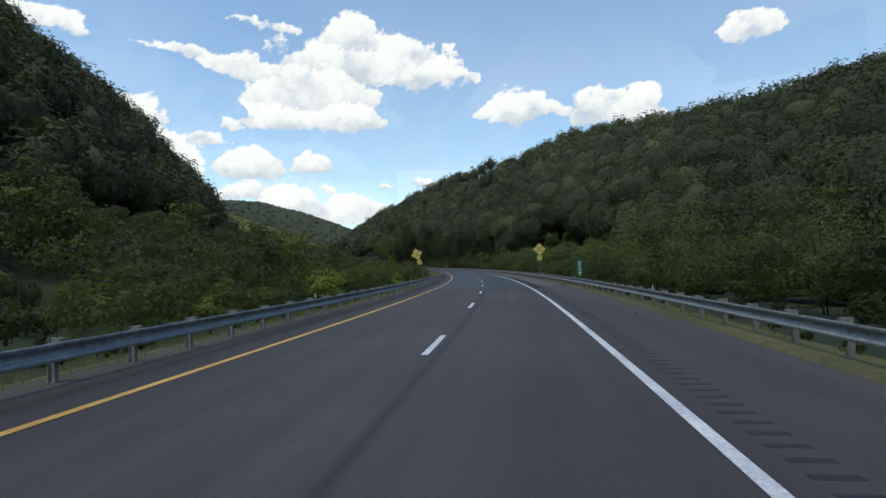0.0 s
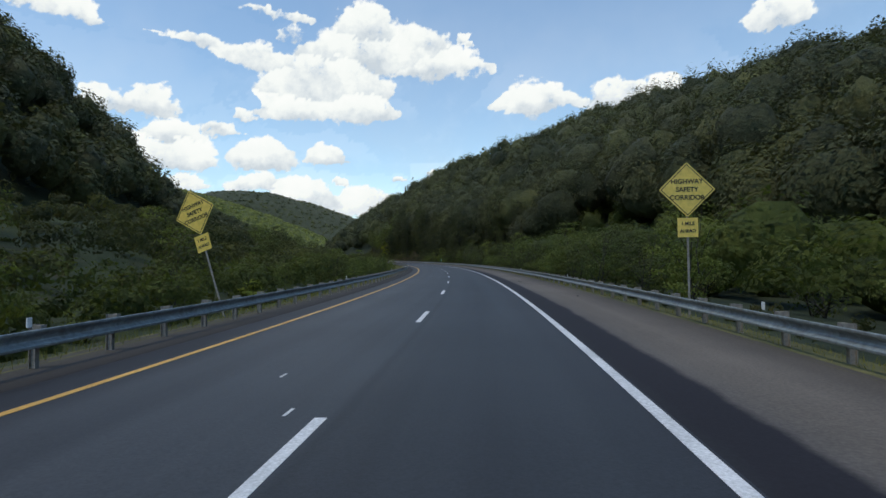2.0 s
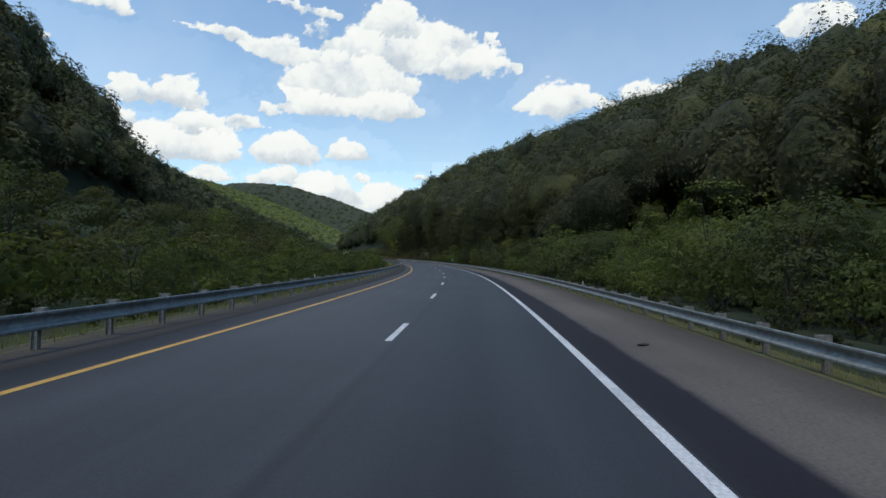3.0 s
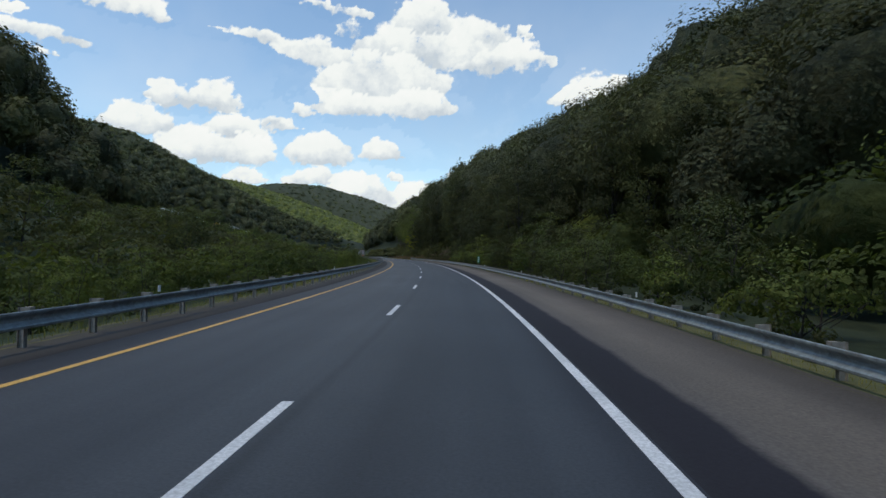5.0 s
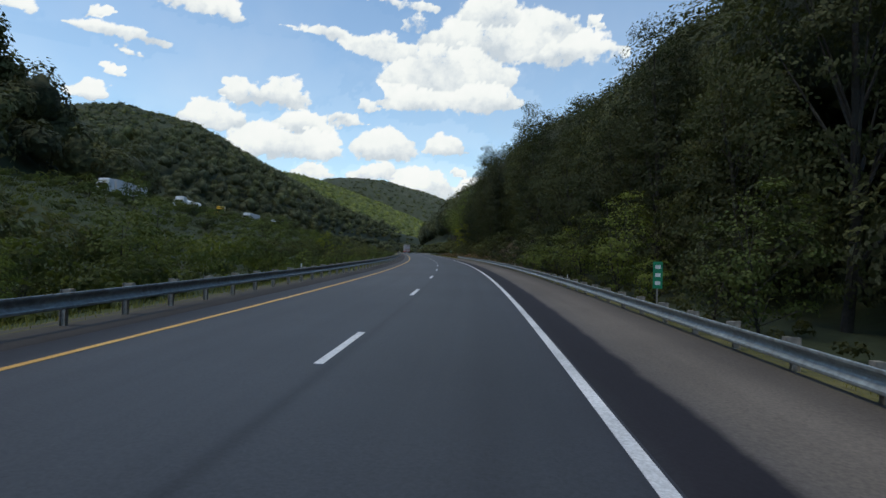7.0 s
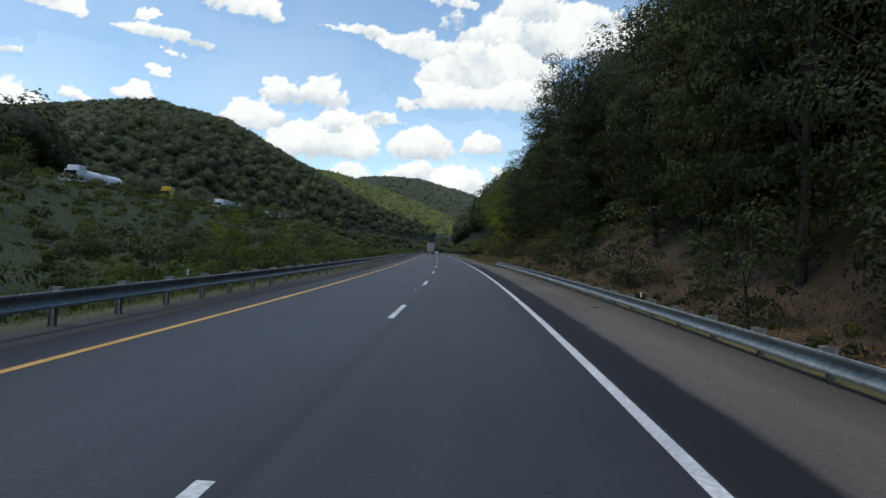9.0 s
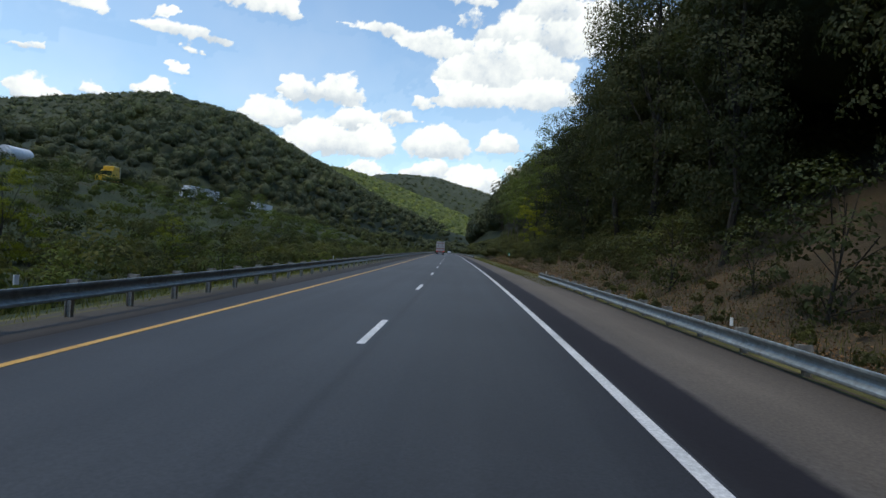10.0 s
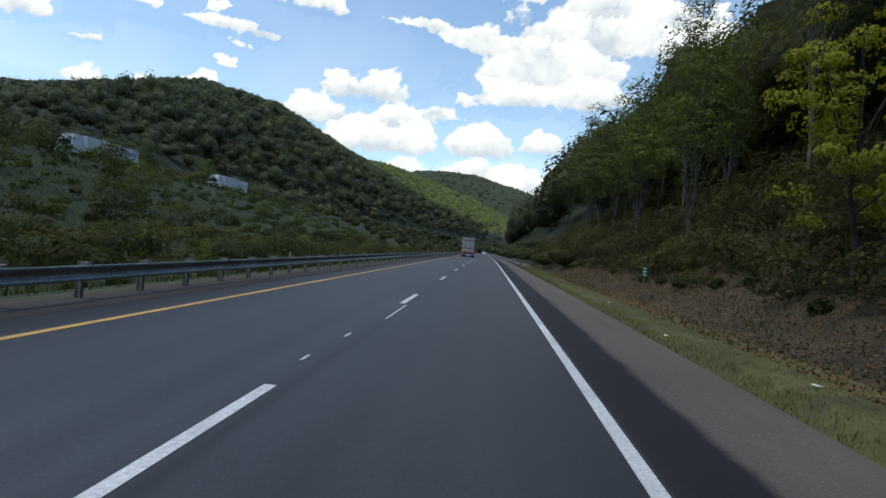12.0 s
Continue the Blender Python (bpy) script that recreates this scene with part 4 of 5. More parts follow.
woods("bank_scrub", "leafy green undergrowth between thin trunks", 25, _p + np.array([0, 0, 0.1]), _k2 * 0.36, 12, 0.19, LEAF_JOINED, 7, 6, 0.4)
_p, _k2 = scatter(324, 130, 345, 392, -13.5, -7.0)
woods("bank_scrub", "brambles and saplings above the leaf litter", 325, _p + np.array([0, 0, 0.8]), _k2 * 0.20, 6, 0.15, LEAF_JOINED, 6, 6, 0.4)
_p, _k2 = scatter(124, 64, 205, 280, -15, -8.5)
woods("bank_scrub", "dark leafy undergrowth filling the foot of the trees", 125, _p + np.array([0, 0, 0.2]), _k2 * 0.55, 7, 0.26, LEAF_FAR, 8, 8)
_p, _k2 = scatter(58, 120, 10, 215, -14, -6.2)
woods("roadside_bushes", "rounded green bushes behind the roadside guardrail", 59, _p + np.array([0, 0, 0.9]), _k2 * 0.30, 6, 0.20, LEAF_LIGHT_JOINED, 7, 8, 0.38)
_p, _k2 = scatter(22, 380, 5, 330, -9, -4.6)
woods("verge_scrub", "low green weeds behind the guardrail", 23, _p + np.array([0, 0, 1.2]), _k2 * 0.08, 4, 0.12, LEAF_JOINED, 4, 5)


def tufts(name, label, seed, n, s0, s1, o0, o1, height, width, material):
    """Grass blades, each a slim bent quad."""
    rg = np.random.RandomState(seed)
    s, o = rg.uniform(s0, s1, n), rg.uniform(o0, o1, n)
    keep = wave(s, o * 3, seed, 6) > -0.45
    s, o = s[keep], o[keep]
    n = len(s)
    p = gp(s, o, -0.03)
    h = height * rg.uniform(0.4, 1.2, n)
    a = rg.uniform(0, 6.28, n)
    t = np.stack([np.cos(a), np.sin(a), np.zeros(n)], -1) * (width * rg.uniform(0.5, 1.2, n))[:, None]
    d = np.stack([rg.normal(size=n) * 0.3, rg.normal(size=n) * 0.3, np.ones(n)], -1) * h[:, None]
    q = np.stack([p - t, p + t, p + d * 0.6 + t * 0.7, p + d + t * 0.1], 1)
    return thing(name, label, "grass", kind="stuff", data=quads_mesh(name, q, material))


tufts("verge_grass", "dry yellow-green grass below the median guardrail", 31, 24000, -5, 330, 9.55, 11.8, 0.24, 0.009, GRASS)
tufts("verge_grass", "dry yellow-green grass below the roadside guardrail", 32, 20000, 0, 330, -5.4, -3.75, 0.16, 0.008, GRASS)
tufts("verge_grass", "mown yellow-green grass strip beside the shoulder", 33, 34000, 322, 420, -4.6, -2.5, 0.09, 0.009, GRASS)
tufts("bank_weeds", "green and straw-coloured weeds among the fallen leaves", 36, 14000, 265, 425, -10.0, -4.4, 0.30, 0.012, GRASS_GREEN)
tufts("bank_weeds", "dry yellow stems at the top of the leafy bank", 37, 5000, 300, 425, -9.0, -6.0, 0.45, 0.010, GRASS)
tufts("meadow_grass", "tall green grass on the median slope", 34, 60000, 215, 430, 11, 64, 0.30, 0.03, GRASS_GREEN)


def litter(seed, n, s0, s1, o0, o1):
    rg = np.random.RandomState(seed)
    s, o = rg.uniform(s0, s1, n), o1 + (o0 - o1) * rg.uniform(0, 1, n) ** 1.3
    p = gp(s, o, 0.03)
    nr = rg.normal(size=(n, 3)) * 0.45 + np.array([0, 0, 1])
    t = np.cross(nr, rg.normal(size=(n, 3)))
    t /= np.linalg.norm(t, axis=1)[:, None]
    b_ = np.cross(nr, t)
    sz = rg.uniform(0.025, 0.05, n)[:, None]
    return thing("leaf_litter", "brown fallen leaves covering the wooded bank", "leaf litter", kind="stuff",
                 data=quads_mesh("leaf_litter", np.stack([p - t * sz, p + b_ * sz * 0.6, p + t * sz, p - b_ * sz * 0.6], 1), LITTER))


litter(35, 62000, 272, 400, -10.5, -4.4)

# ---- far hill ----
END = Vector((-84.8, 333.7, 4.6))


def far_hill(name, label, dist, az0, az1, crest, leafm, n, seed, leaf=3.2, per=3):
    """A hill seen beyond the valley: crest(az) in metres, az in degrees left of north."""
    rg = np.random.RandomState(seed)
    az = np.linspace(az0, az1, 190)
    dd = np.linspace(-0.5, 0.3, 90)

    def point(a, d):
        r = dist * (1 + d)
        z = (crest(a) + 7) * np.exp(-(d / 0.26) ** 2) + 5 * wave(a * 18, d * 900, seed, 110)
        return np.stack([END.x - r * np.sin(np.radians(a)), END.y + r * np.cos(np.radians(a)), z - 4], -1)
    A, D = np.meshgrid(az, dd, indexing="ij")
    v = point(A + rg.uniform(-0.03, 0.03, A.shape), D + rg.uniform(-0.003, 0.003, D.shape)).reshape(-1, 3)
    v[:, 2] += rg.uniform(0, 1, len(v)) ** 2 * 5
    m = len(dd)
    f = [(i * m + j, (i + 1) * m + j, (i + 1) * m + j + 1, i * m + j + 1) for i in range(len(az) - 1) for j in range(m - 1)]
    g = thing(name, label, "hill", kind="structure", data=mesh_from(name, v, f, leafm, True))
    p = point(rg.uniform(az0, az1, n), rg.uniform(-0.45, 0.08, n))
    woods("far_woods", "distant hill woods coloured light green as if sunlit" if leafm is LEAF_SUNNY else "dark green woods on the distant hill", seed + 1, p - np.array([0, 0, 11.0]), rg.uniform(14, 23, n), per, leaf, leafm, 5, 3, 0.36)
    return g


far_hill("far_hill", "wooded distant hill with a sunlit tone painted on its slope", 1500, 18, 50, lambda a: np.interp(a, [18, 20, 23, 26, 30.9, 34.6, 38, 43, 50], [8, 24, 82, 116, 160, 192, 216, 224, 180]), LEAF_SUNNY, 7500, 60, 3.2, 1)
far_hill("far_hill", "wooded distant dark green ridge", 2100, 12, 46, lambda a: np.interp(a, [12, 16, 20, 24.4, 28, 31.5, 35, 38, 46], [120, 150, 205, 255, 290, 300, 285, 250, 180]), LEAF_FAR, 3500, 63, 4.0, 1)
far_hill("round_hill", "broad round hill covered in dark green woods", 1180, 27, 92, lambda a: np.interp(a, [27, 30, 32, 34.4, 37.5, 42.4, 45.4, 48.9, 52.7, 56.3, 60, 63.6, 69, 73, 92], [2, 28, 70, 110, 145, 192, 225, 263, 272, 280, 268, 250, 215, 196, 160]), LEAF_FAR, 11000, 66, 3.2, 1)

# ---- clouds: a backdrop far behind the hills ----
_az = np.linspace(82, -40, 440)
_el = np.linspace(0.5, 40, 150)
_A, _E = np.meshgrid(_az, _el, indexing="ij")
_A2 = _A + 0.9 * wave(_A, _E * 1.4, 71, 6) + 0.5 * wave(_A, _E * 1.4, 72, 2.6) + 0.25 * wave(_A, _E * 1.3, 76, 1.2)
_E2 = _E + 0.45 * wave(_A, _E, 73, 5) + 0.32 * wave(_A, _E * 1.2, 74, 2.2) + 0.18 * wave(_A, _E, 75, 1.0)
_rg = np.random.RandomState(8)
_den = np.full(_A.shape, -1.6)
_shade = np.full(_A.shape, 0.8)


def cloud(az, el, w, h, thin=0.0, lean=0.0, puffs=14):
    """Adds one cloud: its middle (degrees left of north, and up), half width and half height. Flat below, heaped above; lean tilts it."""
    near = (np.abs(_az - az) < 2.2 * w + 3)[:, None] & (np.abs(_el - el) < 3 * h + 1)[None]
    rows, cols = np.flatnonzero(near.any(1)), np.flatnonzero(near.any(0))
    cut = np.ix_(rows, cols)
    A, E = _A2[cut], _E2[cut]
    field = np.zeros(A.shape)
    for k in range(puffs):
        u = -1 + 2 * (k + _rg.uniform(0.1, 0.9)) / puffs
        r = _rg.uniform(0.5, 0.95) * h * (1.15 - 0.75 * u * u)
        wide = max(1.15, 1.5 * w / (h * puffs) * 2.2)
        pa = az + u * max(w - 0.8 * r * wide, 0.2 * w) / math.cos(radians(el))
        pe = el - h * 0.9 + r * 0.8 + _rg.uniform(0, 1) ** 1.3 * max(1.8 * h - 1.6 * r, 0) * (1 - u * u) - lean * u * w
        field += np.exp(-1.3 * (((A - pa) * math.cos(radians(el)) / (r * wide)) ** 2 + ((E - pe) / r) ** 2))
    d = np.minimum(field, 1.5) - 0.55 - thin - 0.8 * np.exp(-12 * field)
    up = np.clip(0.55 + 0.45 * (E - el) / h, 0, 1)
    _shade[cut] = np.where(d > _den[cut], up, _shade[cut])
    _den[cut] = np.maximum(_den[cut], d)


# the great cloud with its wisp
cloud(16.0, 22.2, 9.0, 2.2, puffs=26)
cloud(17.6, 24.4, 3.2, 1.8)
cloud(12.0, 23.0, 4.5, 1.9)
cloud(9.0, 20.9, 5.2, 1.5, lean=0.08)
cloud(21.5, 19.4, 6.8, 2.4, puffs=22)
cloud(25.0, 16.3, 4.6, 1.5)
cloud(18.2, 16.6, 4.6, 1.6, puffs=18)
cloud(33.8, 21.5, 5.0, 0.75, 0.1, -0.10)
cloud(28.6, 20.9, 4.4, 1.3, 0.05, -0.12)
cloud(26.5, 24.8, 4.5, 0.6, 0.5)
cloud(25.0, 23.2, 1.8, 0.9, 0.6)
# the heaps below it, down to the hills
cloud(42.0, 15.4, 2.4, 1.1)
cloud(38.3, 15.7, 2.6, 1.3)
cloud(44.3, 12.9, 3.4, 1.4)
cloud(36.7, 13.0, 2.8, 1.1, 0.05)
cloud(32.2, 13.7, 3.4, 0.7, 0.15, 0.05)
cloud(40.3, 10.8, 3.8, 1.5, puffs=20)
cloud(35.2, 11.0, 3.4, 1.5)
cloud(27.8, 11.4, 3.6, 1.5)
cloud(21.3, 11.6, 2.5, 1.1)
cloud(28.3, 8.5, 3.4, 1.0, 0.1)
cloud(24.0, 7.3, 4.4, 1.6, 0.05, puffs=20)
cloud(18.2, 6.7, 4.6, 1.7, 0.2)
cloud(35.2, 8.4, 2.4, 0.8, 0.15)
cloud(14.0, 8.9, 1.5, 0.4, 0.2)
cloud(9.9, 9.3, 1.2, 0.6, 0.3)
cloud(20.2, 9.0, 1.2, 0.4, 0.35)
cloud(30.2, 15.2, 1.2, 0.6, 0.5)
cloud(27.7, 16.6, 1.2, 0.8, 0.4)
cloud(6.2, 23.0, 0.8, 0.5, 0.3)
# over the hill on the right
cloud(-1.3, 17.2, 5.0, 1.5, puffs=18)
cloud(-9.0, 16.7, 2.2, 1.8)
cloud(-13.2, 16.2, 2.7, 1.7)
cloud(-23.7, 21.8, 2.6, 1.3)
# long thin ones over the round hill
cloud(53.0, 18.6, 4.5, 0.75, 0.05)
cloud(64.1, 15.0, 1.7, 0.5, 0.1)
cloud(46.0, 22.3, 4.6, 1.0, 0.25)
cloud(68.9, 16.4, 3.0, 0.9, 0.3)
cloud(53.2, 15.7, 0.8, 0.5, 0.3)
cloud(54.9, 20.0, 0.8, 0.5, 0.45)
cloud(51.9, 17.4, 1.2, 0.3, 0.3)
cloud(61.7, 19.4, 3.2, 0.7, 0.4)
cloud(63.8, 11.4, 1.9, 1.0)
cloud(59.6, 12.5, 1.7, 0.5)
cloud(55.0, 13.6, 1.9, 0.7)
_r = 4300
_v3 = np.stack([-40 - _r * np.cos(np.radians(_E)) * np.sin(np.radians(_A)), 180 + _r * np.cos(np.radians(_E)) * np.cos(np.radians(_A)), _r * np.sin(np.radians(_E))], -1).reshape(-1, 3)
_n = len(_el)
_f = [(i * _n + j, (i + 1) * _n + j, (i + 1) * _n + j + 1, i * _n + j + 1) for i in range(len(_az) - 1) for j in range(_n - 1)]
m, nd, ln, b = mat("cloud", 1.0)
_me = mesh_from("clouds", _v3, _f, m, True)
for nm, arr in (("thick", _den), ("lit", _shade)):
    at_ = _me.attributes.new(nm, 'FLOAT', 'POINT')
    at_.data.foreach_set("value", arr.reshape(-1).astype(np.float32))
da = nd.new("ShaderNodeAttribute"); da.attribute_name = "thick"
la = nd.new("ShaderNodeAttribute"); la.attribute_name = "lit"
n1 = noise_node(nd, ln, 0.0105, 9, rough=0.60)
n2 = noise_node(nd, ln, 0.0034, 6, rough=0.6)
n3 = noise_node(nd, ln, 0.0009, 4)
def math_node(op, a, b_):
    q = nd.new("ShaderNodeMath"); q.operation = op
    for s_, v in zip(q.inputs, (a, b_)):
        if isinstance(v, (int, float)):
            s_.default_value = v
        else:
            ln.new(v, s_)
    return q.outputs[0]
dens = math_node('ADD', math_node('MINIMUM', math_node('MULTIPLY', da.outputs["Fac"], 1.3), 1.0), math_node('MULTIPLY', math_node('SUBTRACT', n1, 0.5), 3.0))
dens = math_node('ADD', dens, math_node('MULTIPLY', math_node('SUBTRACT', n2, 0.5), 2.4))
alpha = ramp(nd, ln, math_node('MULTIPLY', math_node('ADD', dens, 0.42), 0.8), [(0.0, (0, 0, 0)), (0.20, (0.10, 0.10, 0.10)), (0.42, (0.55, 0.55, 0.55)), (0.62, (0.93, 0.93, 0.93)), (0.85, (1, 1, 1))])
geo_z = nd.new("ShaderNodeNewGeometry")
sep = nd.new("ShaderNodeSeparateXYZ")
ln.new(geo_z.outputs["Position"], sep.inputs[0])
low = ramp(nd, ln, math_node('DIVIDE', sep.outputs[2], 2400.0), [(0.0, (0.34, 0.34, 0.34)), (0.45, (0.20, 0.20, 0.20)), (1.0, (0.03, 0.03, 0.03))])
veil = math_node('MULTIPLY', low, ramp(nd, ln, n3, [(0.35, (0.3, 0.3, 0.3)), (0.65, (1, 1, 1))]))
alpha = math_node('MAXIMUM', alpha, veil)
litv = math_node('ADD', math_node('ADD', la.outputs["Fac"], math_node('MULTIPLY', math_node('SUBTRACT', n2, 0.5), 1.6)), math_node('MULTIPLY', math_node('SUBTRACT', n1, 0.5), 0.7))
colr = ramp(nd, ln, litv, [(0.05, (0.57, 0.66, 0.80)), (0.30, (0.72, 0.80, 0.92)), (0.55, (0.87, 0.935, 1.02)), (1.0, (0.92, 0.97, 1.06))])
em = nd.new("ShaderNodeEmission"); em.inputs["Strength"].default_value = 1.08
ln.new(colr, em.inputs["Color"])
tr = nd.new("ShaderNodeBsdfTransparent")
ms = nd.new("ShaderNodeMixShader")
ln.new(alpha, ms.inputs[0]); ln.new(tr.outputs[0], ms.inputs[1]); ln.new(em.outputs[0], ms.inputs[2])
ln.new(ms.outputs[0], nd["Material Output"].inputs[0])
clouds = thing("clouds", "white cumulus clouds in the blue sky", "clouds", kind="structure", data=_me)
clouds.visible_shadow = False


# ---- vehicles ----
def wheel(parent, x, y, r=0.5, w=0.28):
    tyre = part("wheel", cyl("wheel", r, w, RUBBER, 'X', 24, bevel=0.05), parent, m=pose(x, y, r))
    for sx in (-1, 1):
        part("rim", cyl("rim", r * 0.55, 0.02, CHROME, 'X', 16), tyre, "grey steel rim", m=pose(sx * (w / 2 + 0.004), 0, 0))


def trailer_box(g, y0, y1, z0, z1, material, doors=True):
    """A box trailer, its rear at y0."""
    part("box_body", box("box_body", (-1.3, 1.3, y0, y1, z0, z1), material, 0.03), g)
    if doors:
        for x0, x1 in ((-1.26, -0.01), (0.01, 1.26)):
            d = part("rear_door", box("rear_door", (x0, x1, y0 - 0.03, y0 + 0.005, z0 + 0.08, z1 - 0.12), TRAILER_DIRT, 0.01), g, "dirty grey-white rear door")
            for z in np.linspace(z0 + 0.35, z1 - 0.35, 4):
                part("hinge_bar", box("hinge_bar", (x0 + 0.03, x1 - 0.03, y0 - 0.05, y0 - 0.028, z - 0.035, z + 0.035), TRAILER, 0.004), d, "pale cross bar")
            part("lock_rod", box("lock_rod", ((x0 + x1) / 2 - 0.02, (x0 + x1) / 2 + 0.02, y0 - 0.07, y0 - 0.03, z0 + 0.1, z1 - 0.2), DARK_METAL, 0.005), d)
            part("door_panel", box("door_panel", (x0 + 0.05, x1 - 0.05, y0 - 0.034, y0 - 0.02, z1 - 0.62, z1 - 0.30), TRAILER_RED), d, "faded rust-red stripe")
            part("door_panel", box("door_panel", (x0 + 0.05, x1 - 0.05, y0 - 0.034, y0 - 0.02, z0 + 0.55, z0 + 0.85), TRAILER_RED), d, "faded rust-red stripe")
    part("chassis", box("chassis", (-0.5, 0.5, y0 + 0.3, y1 - 0.2, z0 - 0.25, z0 - 0.002), DARK_METAL, 0.02), g)


def semi_trailer(m):
    g = thing("semi_truck", "dirty grey-white box semi trailer with red tail lamps", "truck", m=m)
    trailer_box(g, 0, 13.6, 1.15, 4.05, TRAILER_GREY)
    part("rear_sill", box("rear_sill", (-1.3, 1.3, -0.06, 0.05, 0.86, 1.14), TRAILER_RED, 0.015), g, "rust-red rear sill")
    for sx in (-1, 1):
        for k in (0, 1):
            part("tail_lamp", cyl("tail_lamp", 0.085, 0.04, RED_LAMP, 'Y', 16), g, "glowing red round tail lamp", m=pose(sx * (1.08 - 0.24 * k), -0.08, 1.0))
        part("bumper_post", box("bumper_post", (sx * 0.55 - 0.05, sx * 0.55 + 0.05, 0.05, 0.15, 0.5, 0.9), DARK_METAL, 0.01), g)
        part("mud_flap", box("mud_flap", (sx * 0.95 - 0.3, sx * 0.95 + 0.3, 1.0, 1.02, 0.15, 0.9), RUBBER), g)
        for y in (1.8, 3.05, 12.2, 13.4, 17.6):
            wheel(g, sx * 0.98, y, 0.5, 0.5 if y < 17 else 0.3)
    part("bumper", box("bumper", (-1.2, 1.2, 0.0, 0.1, 0.42, 0.56), TRAILER, 0.02), g, "pale steel underride bumper")
    part("cab", box("cab", (-1.2, 1.2, 14.1, 16.2, 0.9, 3.7), CAB_WHITE, 0.12), g, "white cab")
    part("bonnet", box("bonnet", (-1.0, 1.0, 16.1, 18.3, 0.7, 1.9), CAB_WHITE, 0.15), g, "white bonnet")
    part("frame", box("frame", (-0.45, 0.45, 11.5, 17.5, 0.55, 0.88), DARK_METAL, 0.02), g)
    return g


semi_trailer(road_pose(464, 5.55, 0.006))


def oncoming_truck(label, m, cab_mat, body, tank=False):
    """A conventional tractor with its trailer; it faces -y."""
    g = thing("semi_truck", label, "truck", "trucks on the opposite carriageway", m=m)
    part("bonnet", box("bonnet", (-1.0, 1.0, 0.0, 2.2, 0.75, 1.95), cab_mat, 0.18), g)
    part("cab", box("cab", (-1.2, 1.2, 1.9, 4.3, 0.95, 3.1), cab_mat, 0.15), g)
    part("roof_fairing", box("roof_fairing", (-1.15, 1.15, 2.4, 4.3, 3.0, 3.95), cab_mat, 0.3), g)
    part("windscreen", box("windscreen", (-1.05, 1.05, 1.87, 1.93, 2.05, 2.9), GLASS_DARK, 0.02), g, "dark windscreen")
    part("side_window", box("side_window", (-1.22, -1.17, 2.2, 3.2, 2.1, 2.85), GLASS_DARK, 0.01), g, "dark side window")
    part("bumper", box("bumper", (-1.15, 1.15, -0.1, 0.1, 0.4, 0.75), CHROME, 0.04), g, "chrome bumper")
    part("frame", box("frame", (-0.45, 0.45, 0.4, 7.0, 0.55, 0.93), DARK_METAL, 0.02), g)
    part("fuel_tank", cyl("fuel_tank", 0.32, 1.4, CHROME, 'Y', 18, bevel=0.04), g, "silver fuel tank", m=pose(-0.95, 4.6, 0.75))
    for sx in (-1, 1):
        part("exhaust_stack", cyl("exhaust_stack", 0.08, 2.6, CHROME, 'Z', 12), g, "chrome exhaust stack", m=pose(sx * 1.1, 4.45, 2.6))
        for y in (1.0, 5.6, 6.8):
            wheel(g, sx * 0.98, y, 0.5, 0.3 if y < 2 else 0.5)
    if body:
        if tank:
            for y0, y1 in ((5.3, 9.9), (11.3, 16.4)):
                part("tank", cyl("tank", 1.15, y1 - y0, CAB_WHITE, 'Y', 28, bevel=0.35), g, "white cylindrical tank", m=pose(0, (y0 + y1) / 2, 2.25))
                part("tank_band", cyl("tank_band", 1.165, 0.12, CHROME, 'Y', 28), g, m=pose(0, (y0 + y1) / 2, 2.25))
            part("chassis", box("chassis", (-0.5, 0.5, 5.0, 16.3, 0.9, 1.15), DARK_METAL, 0.02), g)
        else:
            trailer_box(g, 5.0, 18.6, 1.15, 4.05, body, False)
        for sx in (-1, 1):
            for y in (14.6, 15.85):
                wheel(g, sx * 0.98, y, 0.5, 0.5)
    return g


def opp(s, o=70.0):
    return road_pose(s, o, 10.16)


oncoming_truck("white box semi trailer on the opposite carriageway", opp(323), CAB_WHITE, TRAILER)
oncoming_truck("white truck with two rounded tanks", opp(362), CAB_WHITE, CHROME, True)
oncoming_truck("bright yellow truck tractor without a trailer", opp(396), CAB_YELLOW, None)
oncoming_truck("white box semi trailer half hidden by bushes", opp(428), CAB_WHITE, TRAILER)
oncoming_truck("distant white box truck", opp(476), CAB_WHITE, TRAILER)


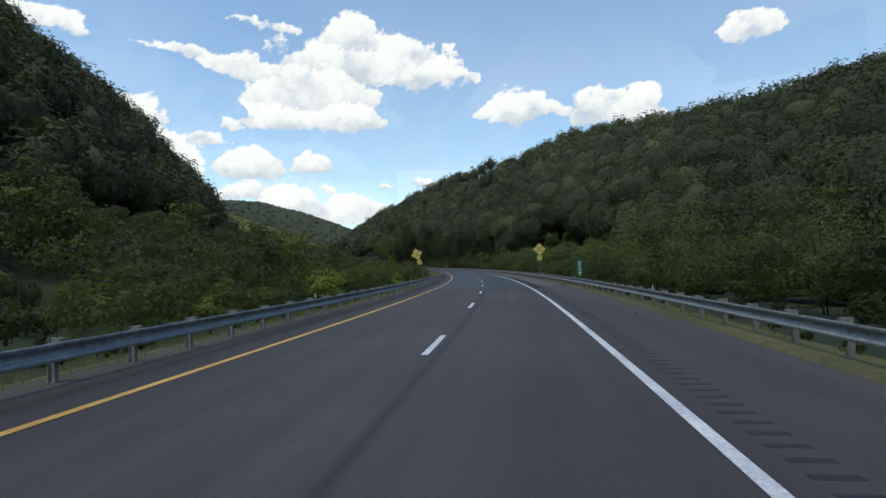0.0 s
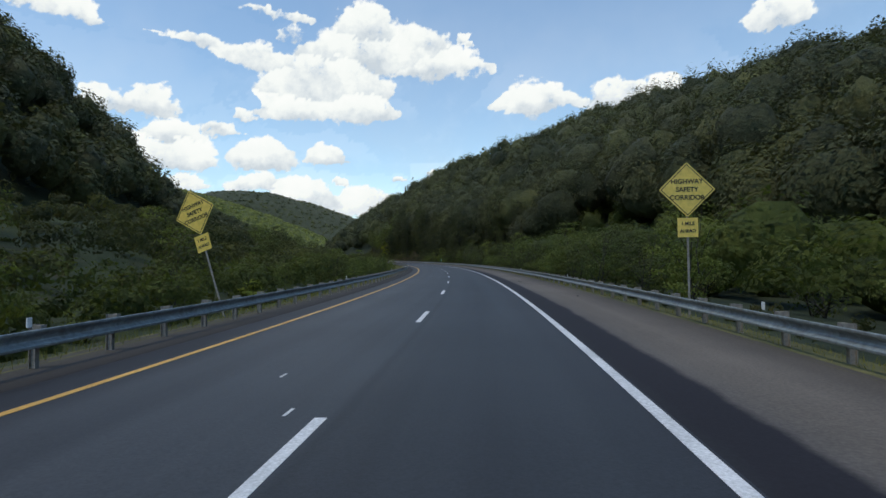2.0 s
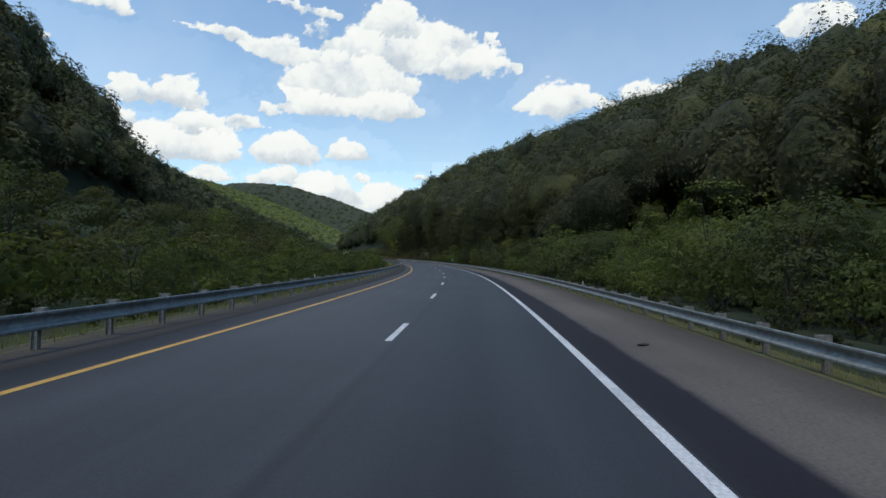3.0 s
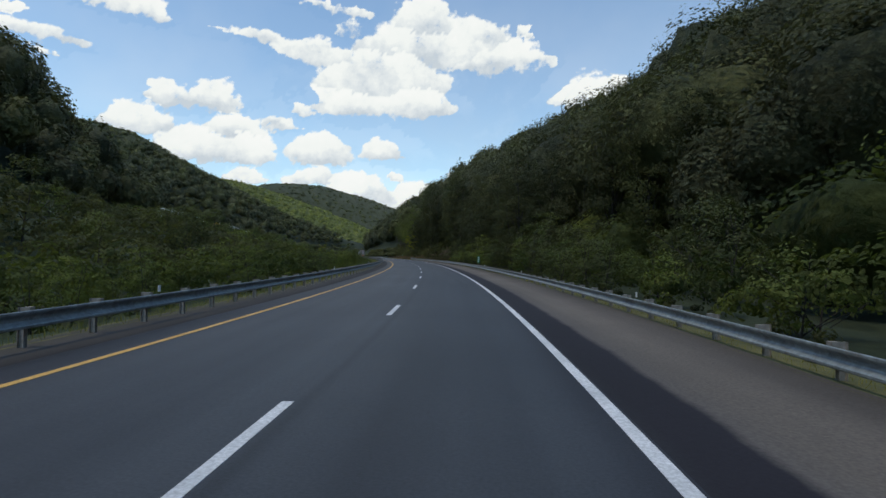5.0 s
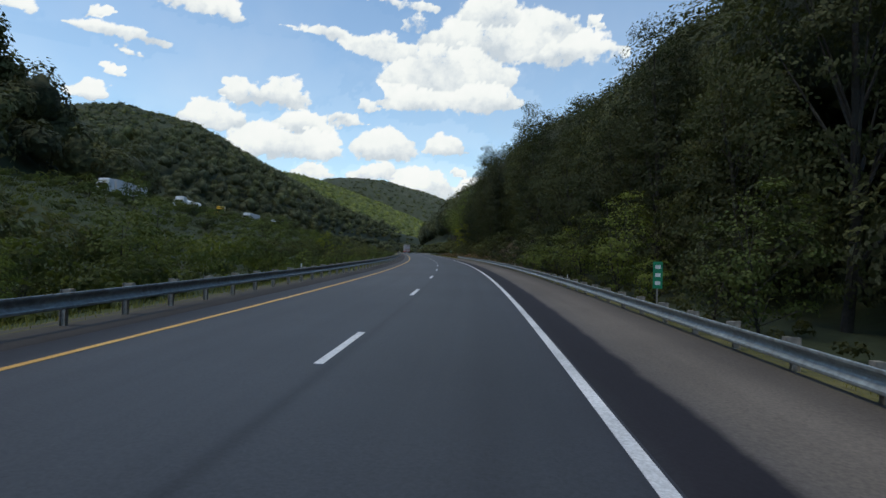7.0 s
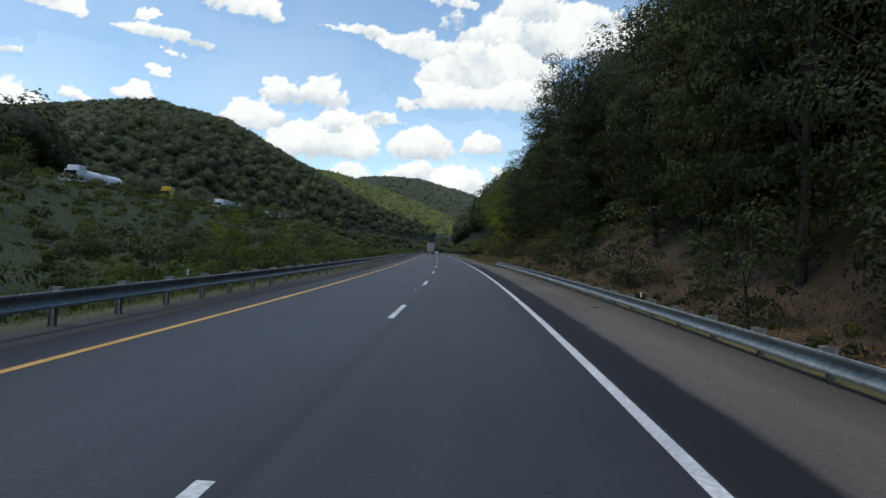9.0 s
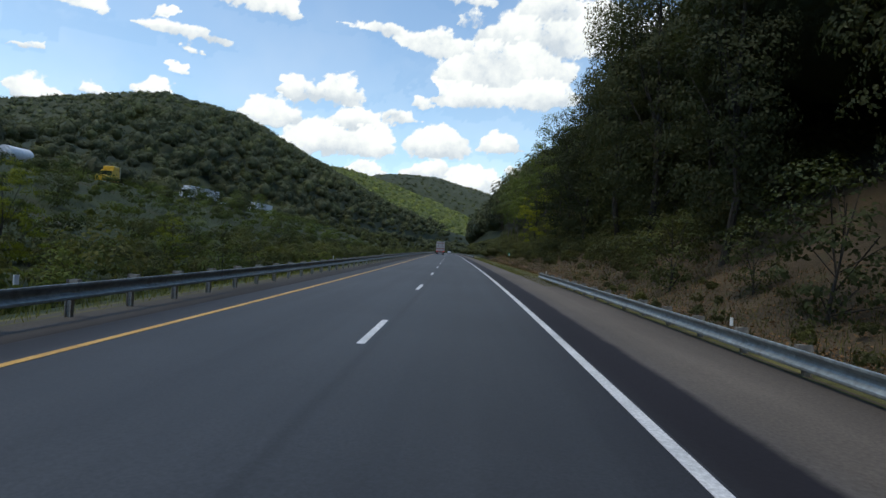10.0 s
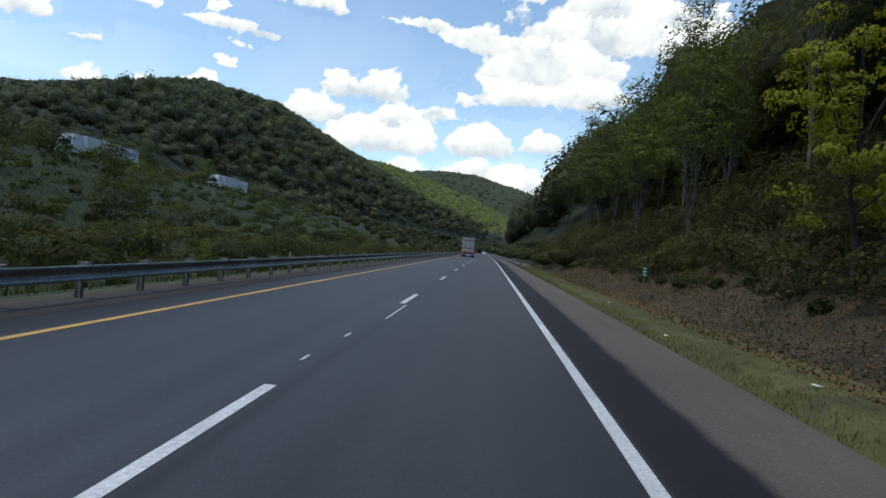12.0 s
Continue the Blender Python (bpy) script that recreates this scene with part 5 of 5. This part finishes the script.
def car(label, m, paint):
    g = thing("car", label, "car", "cars", m=m)
    v, f = [], []
    prof = [(-2.2, 0.35), (-2.25, 0.75), (-1.6, 0.92), (-0.9, 0.98), (-0.2, 1.42), (1.0, 1.45), (1.75, 1.05), (2.2, 0.98), (2.25, 0.5), (2.15, 0.32)]
    n = len(prof)
    rows = [(-0.90, 0.0), (-0.84, 0.03), (0.84, 0.03), (0.90, 0.0)]
    for x, up in rows:
        for y, z in prof:
            inset = 0.16 * max(0, z - 0.95) / 0.5 * (1 if abs(x) > 0.85 else 1)
            v.append((x - math.copysign(inset, x), y, z + (up if z > 0.9 else 0)))
    for k in range(3):
        f += [(k * n + i, k * n + (i + 1) % n, (k + 1) * n + (i + 1) % n, (k + 1) * n + i) for i in range(n)]
    f += [tuple(range(n))[::-1], tuple(range(3 * n, 4 * n))]
    part("body", mesh_from("body", v, f, paint), g)
    part("windscreen", mesh_from("windscreen", [(-0.72, -0.80, 1.065), (0.72, -0.80, 1.065), (0.66, -0.26, 1.42), (-0.66, -0.26, 1.42)], [(0, 1, 2, 3)], GLASS_DARK), g, "dark windscreen")
    part("rear_window", mesh_from("rear_window", [(-0.70, 1.70, 1.13), (0.70, 1.70, 1.13), (0.66, 1.07, 1.46), (-0.66, 1.07, 1.46)], [(0, 3, 2, 1)], GLASS_DARK), g, "dark rear window")
    for sx in (-1, 1):
        part("side_window", mesh_from("side_window", [(sx * 0.885, -0.6, 1.06), (sx * 0.885, 1.45, 1.08), (sx * 0.775, 0.95, 1.40), (sx * 0.775, -0.12, 1.38)], [(0, 1, 2, 3)], GLASS_DARK), g, "dark side window")
        part("headlight", box("headlight", (sx * 0.65 - 0.16, sx * 0.65 + 0.16, -2.27, -2.2, 0.62, 0.76), SIGN_WHITE, 0.02), g)
        for y in (-1.4, 1.35):
            wheel(g, sx * 0.80, y, 0.32, 0.2)
    return g


car("silver car on the opposite carriageway", opp(386, 74), CAR_SILVER)
car("white car on the opposite carriageway", opp(452, 69.5), CAB_WHITE)
car("white car on the opposite carriageway", opp(506, 70), CAB_WHITE)
car("distant white car ahead of the truck", road_pose(600, 1.9, 0.006, 180), CAB_WHITE)


# ---- small things along the road ----
def small_marker(label, m, height, w, h):
    g = thing("route_marker", label, "road sign", "small green markers", m=m)
    bm = bmesh.new()
    box_bm(bm, -0.02, 0.02, 0.006, 0.03, -0.5, height + h * 0.8, 0.004)
    part("post", bm_mesh("post", bm, POST), g)
    part("plate", plate("plate", [(-w, height), (w, height), (w, height + h), (-w, height + h)], 0.0, 0.006, SIGN_GREEN), g, "green plate")
    for i in range(3):
        z = height + h * (0.2 + 0.3 * i)
        part("bar", box("bar", (-w * 0.55, w * 0.55, -0.004, -0.001, z - h * 0.07, z + h * 0.07), SIGN_WHITE), g, "white bar")
    return g


small_marker("small green marker plate behind the guardrail", road_pose(227, -4.4, -0.3), 1.0, 0.15, 0.85)
small_marker("small green marker plate on the leafy bank", pose(*gp(376, -6.3), 0, 0, heading(376)), 0.7, 0.12, 0.5)


def scrap(name, label, category, s, o, size, material, seed, group, dz=0.0):
    """A torn, curled flat piece lying on the ground."""
    rg = np.random.RandomState(seed)
    n = 9
    ring = [(math.cos(6.283 * i / n) * size * rg.uniform(0.6, 1.2), math.sin(6.283 * i / n) * size * 0.4 * rg.uniform(0.6, 1.3)) for i in range(n)]
    bm = bmesh.new()
    top = [bm.verts.new((x, y, 0.012 + 0.16 * abs(x) * rg.uniform(0.4, 1.0))) for x, y in ring]
    low = [bm.verts.new((v.co.x, v.co.y, v.co.z - 0.012)) for v in top]
    bm.faces.new(top)
    bm.faces.new(low[::-1])
    for i in range(n):
        bm.faces.new((top[i], low[i], low[(i + 1) % n], top[(i + 1) % n]))
    return thing(name, label, category, group, m=pose(*(gp(s, o, 0.05) if dz else rp(s, o, 0.004)), 0, 0, rg.uniform(0, 180)), data=bm_mesh(name, bm, material))


for i, (s, o, k) in enumerate(((66.0, -2.2, 0.22), (69.5, -1.9, 0.12), (64.2, -2.4, 0.16), (92.8, -2.55, 0.13), (108.0, -1.6, 0.2), (150.0, -2.1, 0.32), (214.0, -2.4, 0.15), (283.0, -2.3, 0.14), (30.5, -2.2, 0.12))):
    scrap("tyre_scrap", "torn black tyre scrap on the shoulder", "debris", s, o, k, RUBBER, 100 + i, "tyre scraps")
for i, (s, o) in enumerate(((362.0, -3.0), (357.6, -3.9), (371.0, -3.6), (318.0, -3.7), (100.5, -4.1), (262.0, -3.8))):
    scrap("paper_scrap", "small white paper litter in the grass", "litter", s, o, 0.11, SIGN_WHITE, 120 + i, "paper litter", 1)

flakes = thing("paint_flakes", "worn remnants of an old white lane line", "road marking", kind="structure")
for s0, ln_, o in ((355.6, 0.35, 3.78), (357.6, 0.4, 3.72), (360.2, 2.9, 3.50), (140.0, 1.1, 3.30), (287.4, 0.3, 3.85), (289.5, 0.25, 3.7), (74.0, 0.3, 4.1), (76.0, 0.25, 4.9)):
    part("paint_flake", ribbon("paint_flake", s0, s0 + ln_, o - 0.02, o + 0.02, 0.0045, 0.004, WHITE, 0.5), flakes)
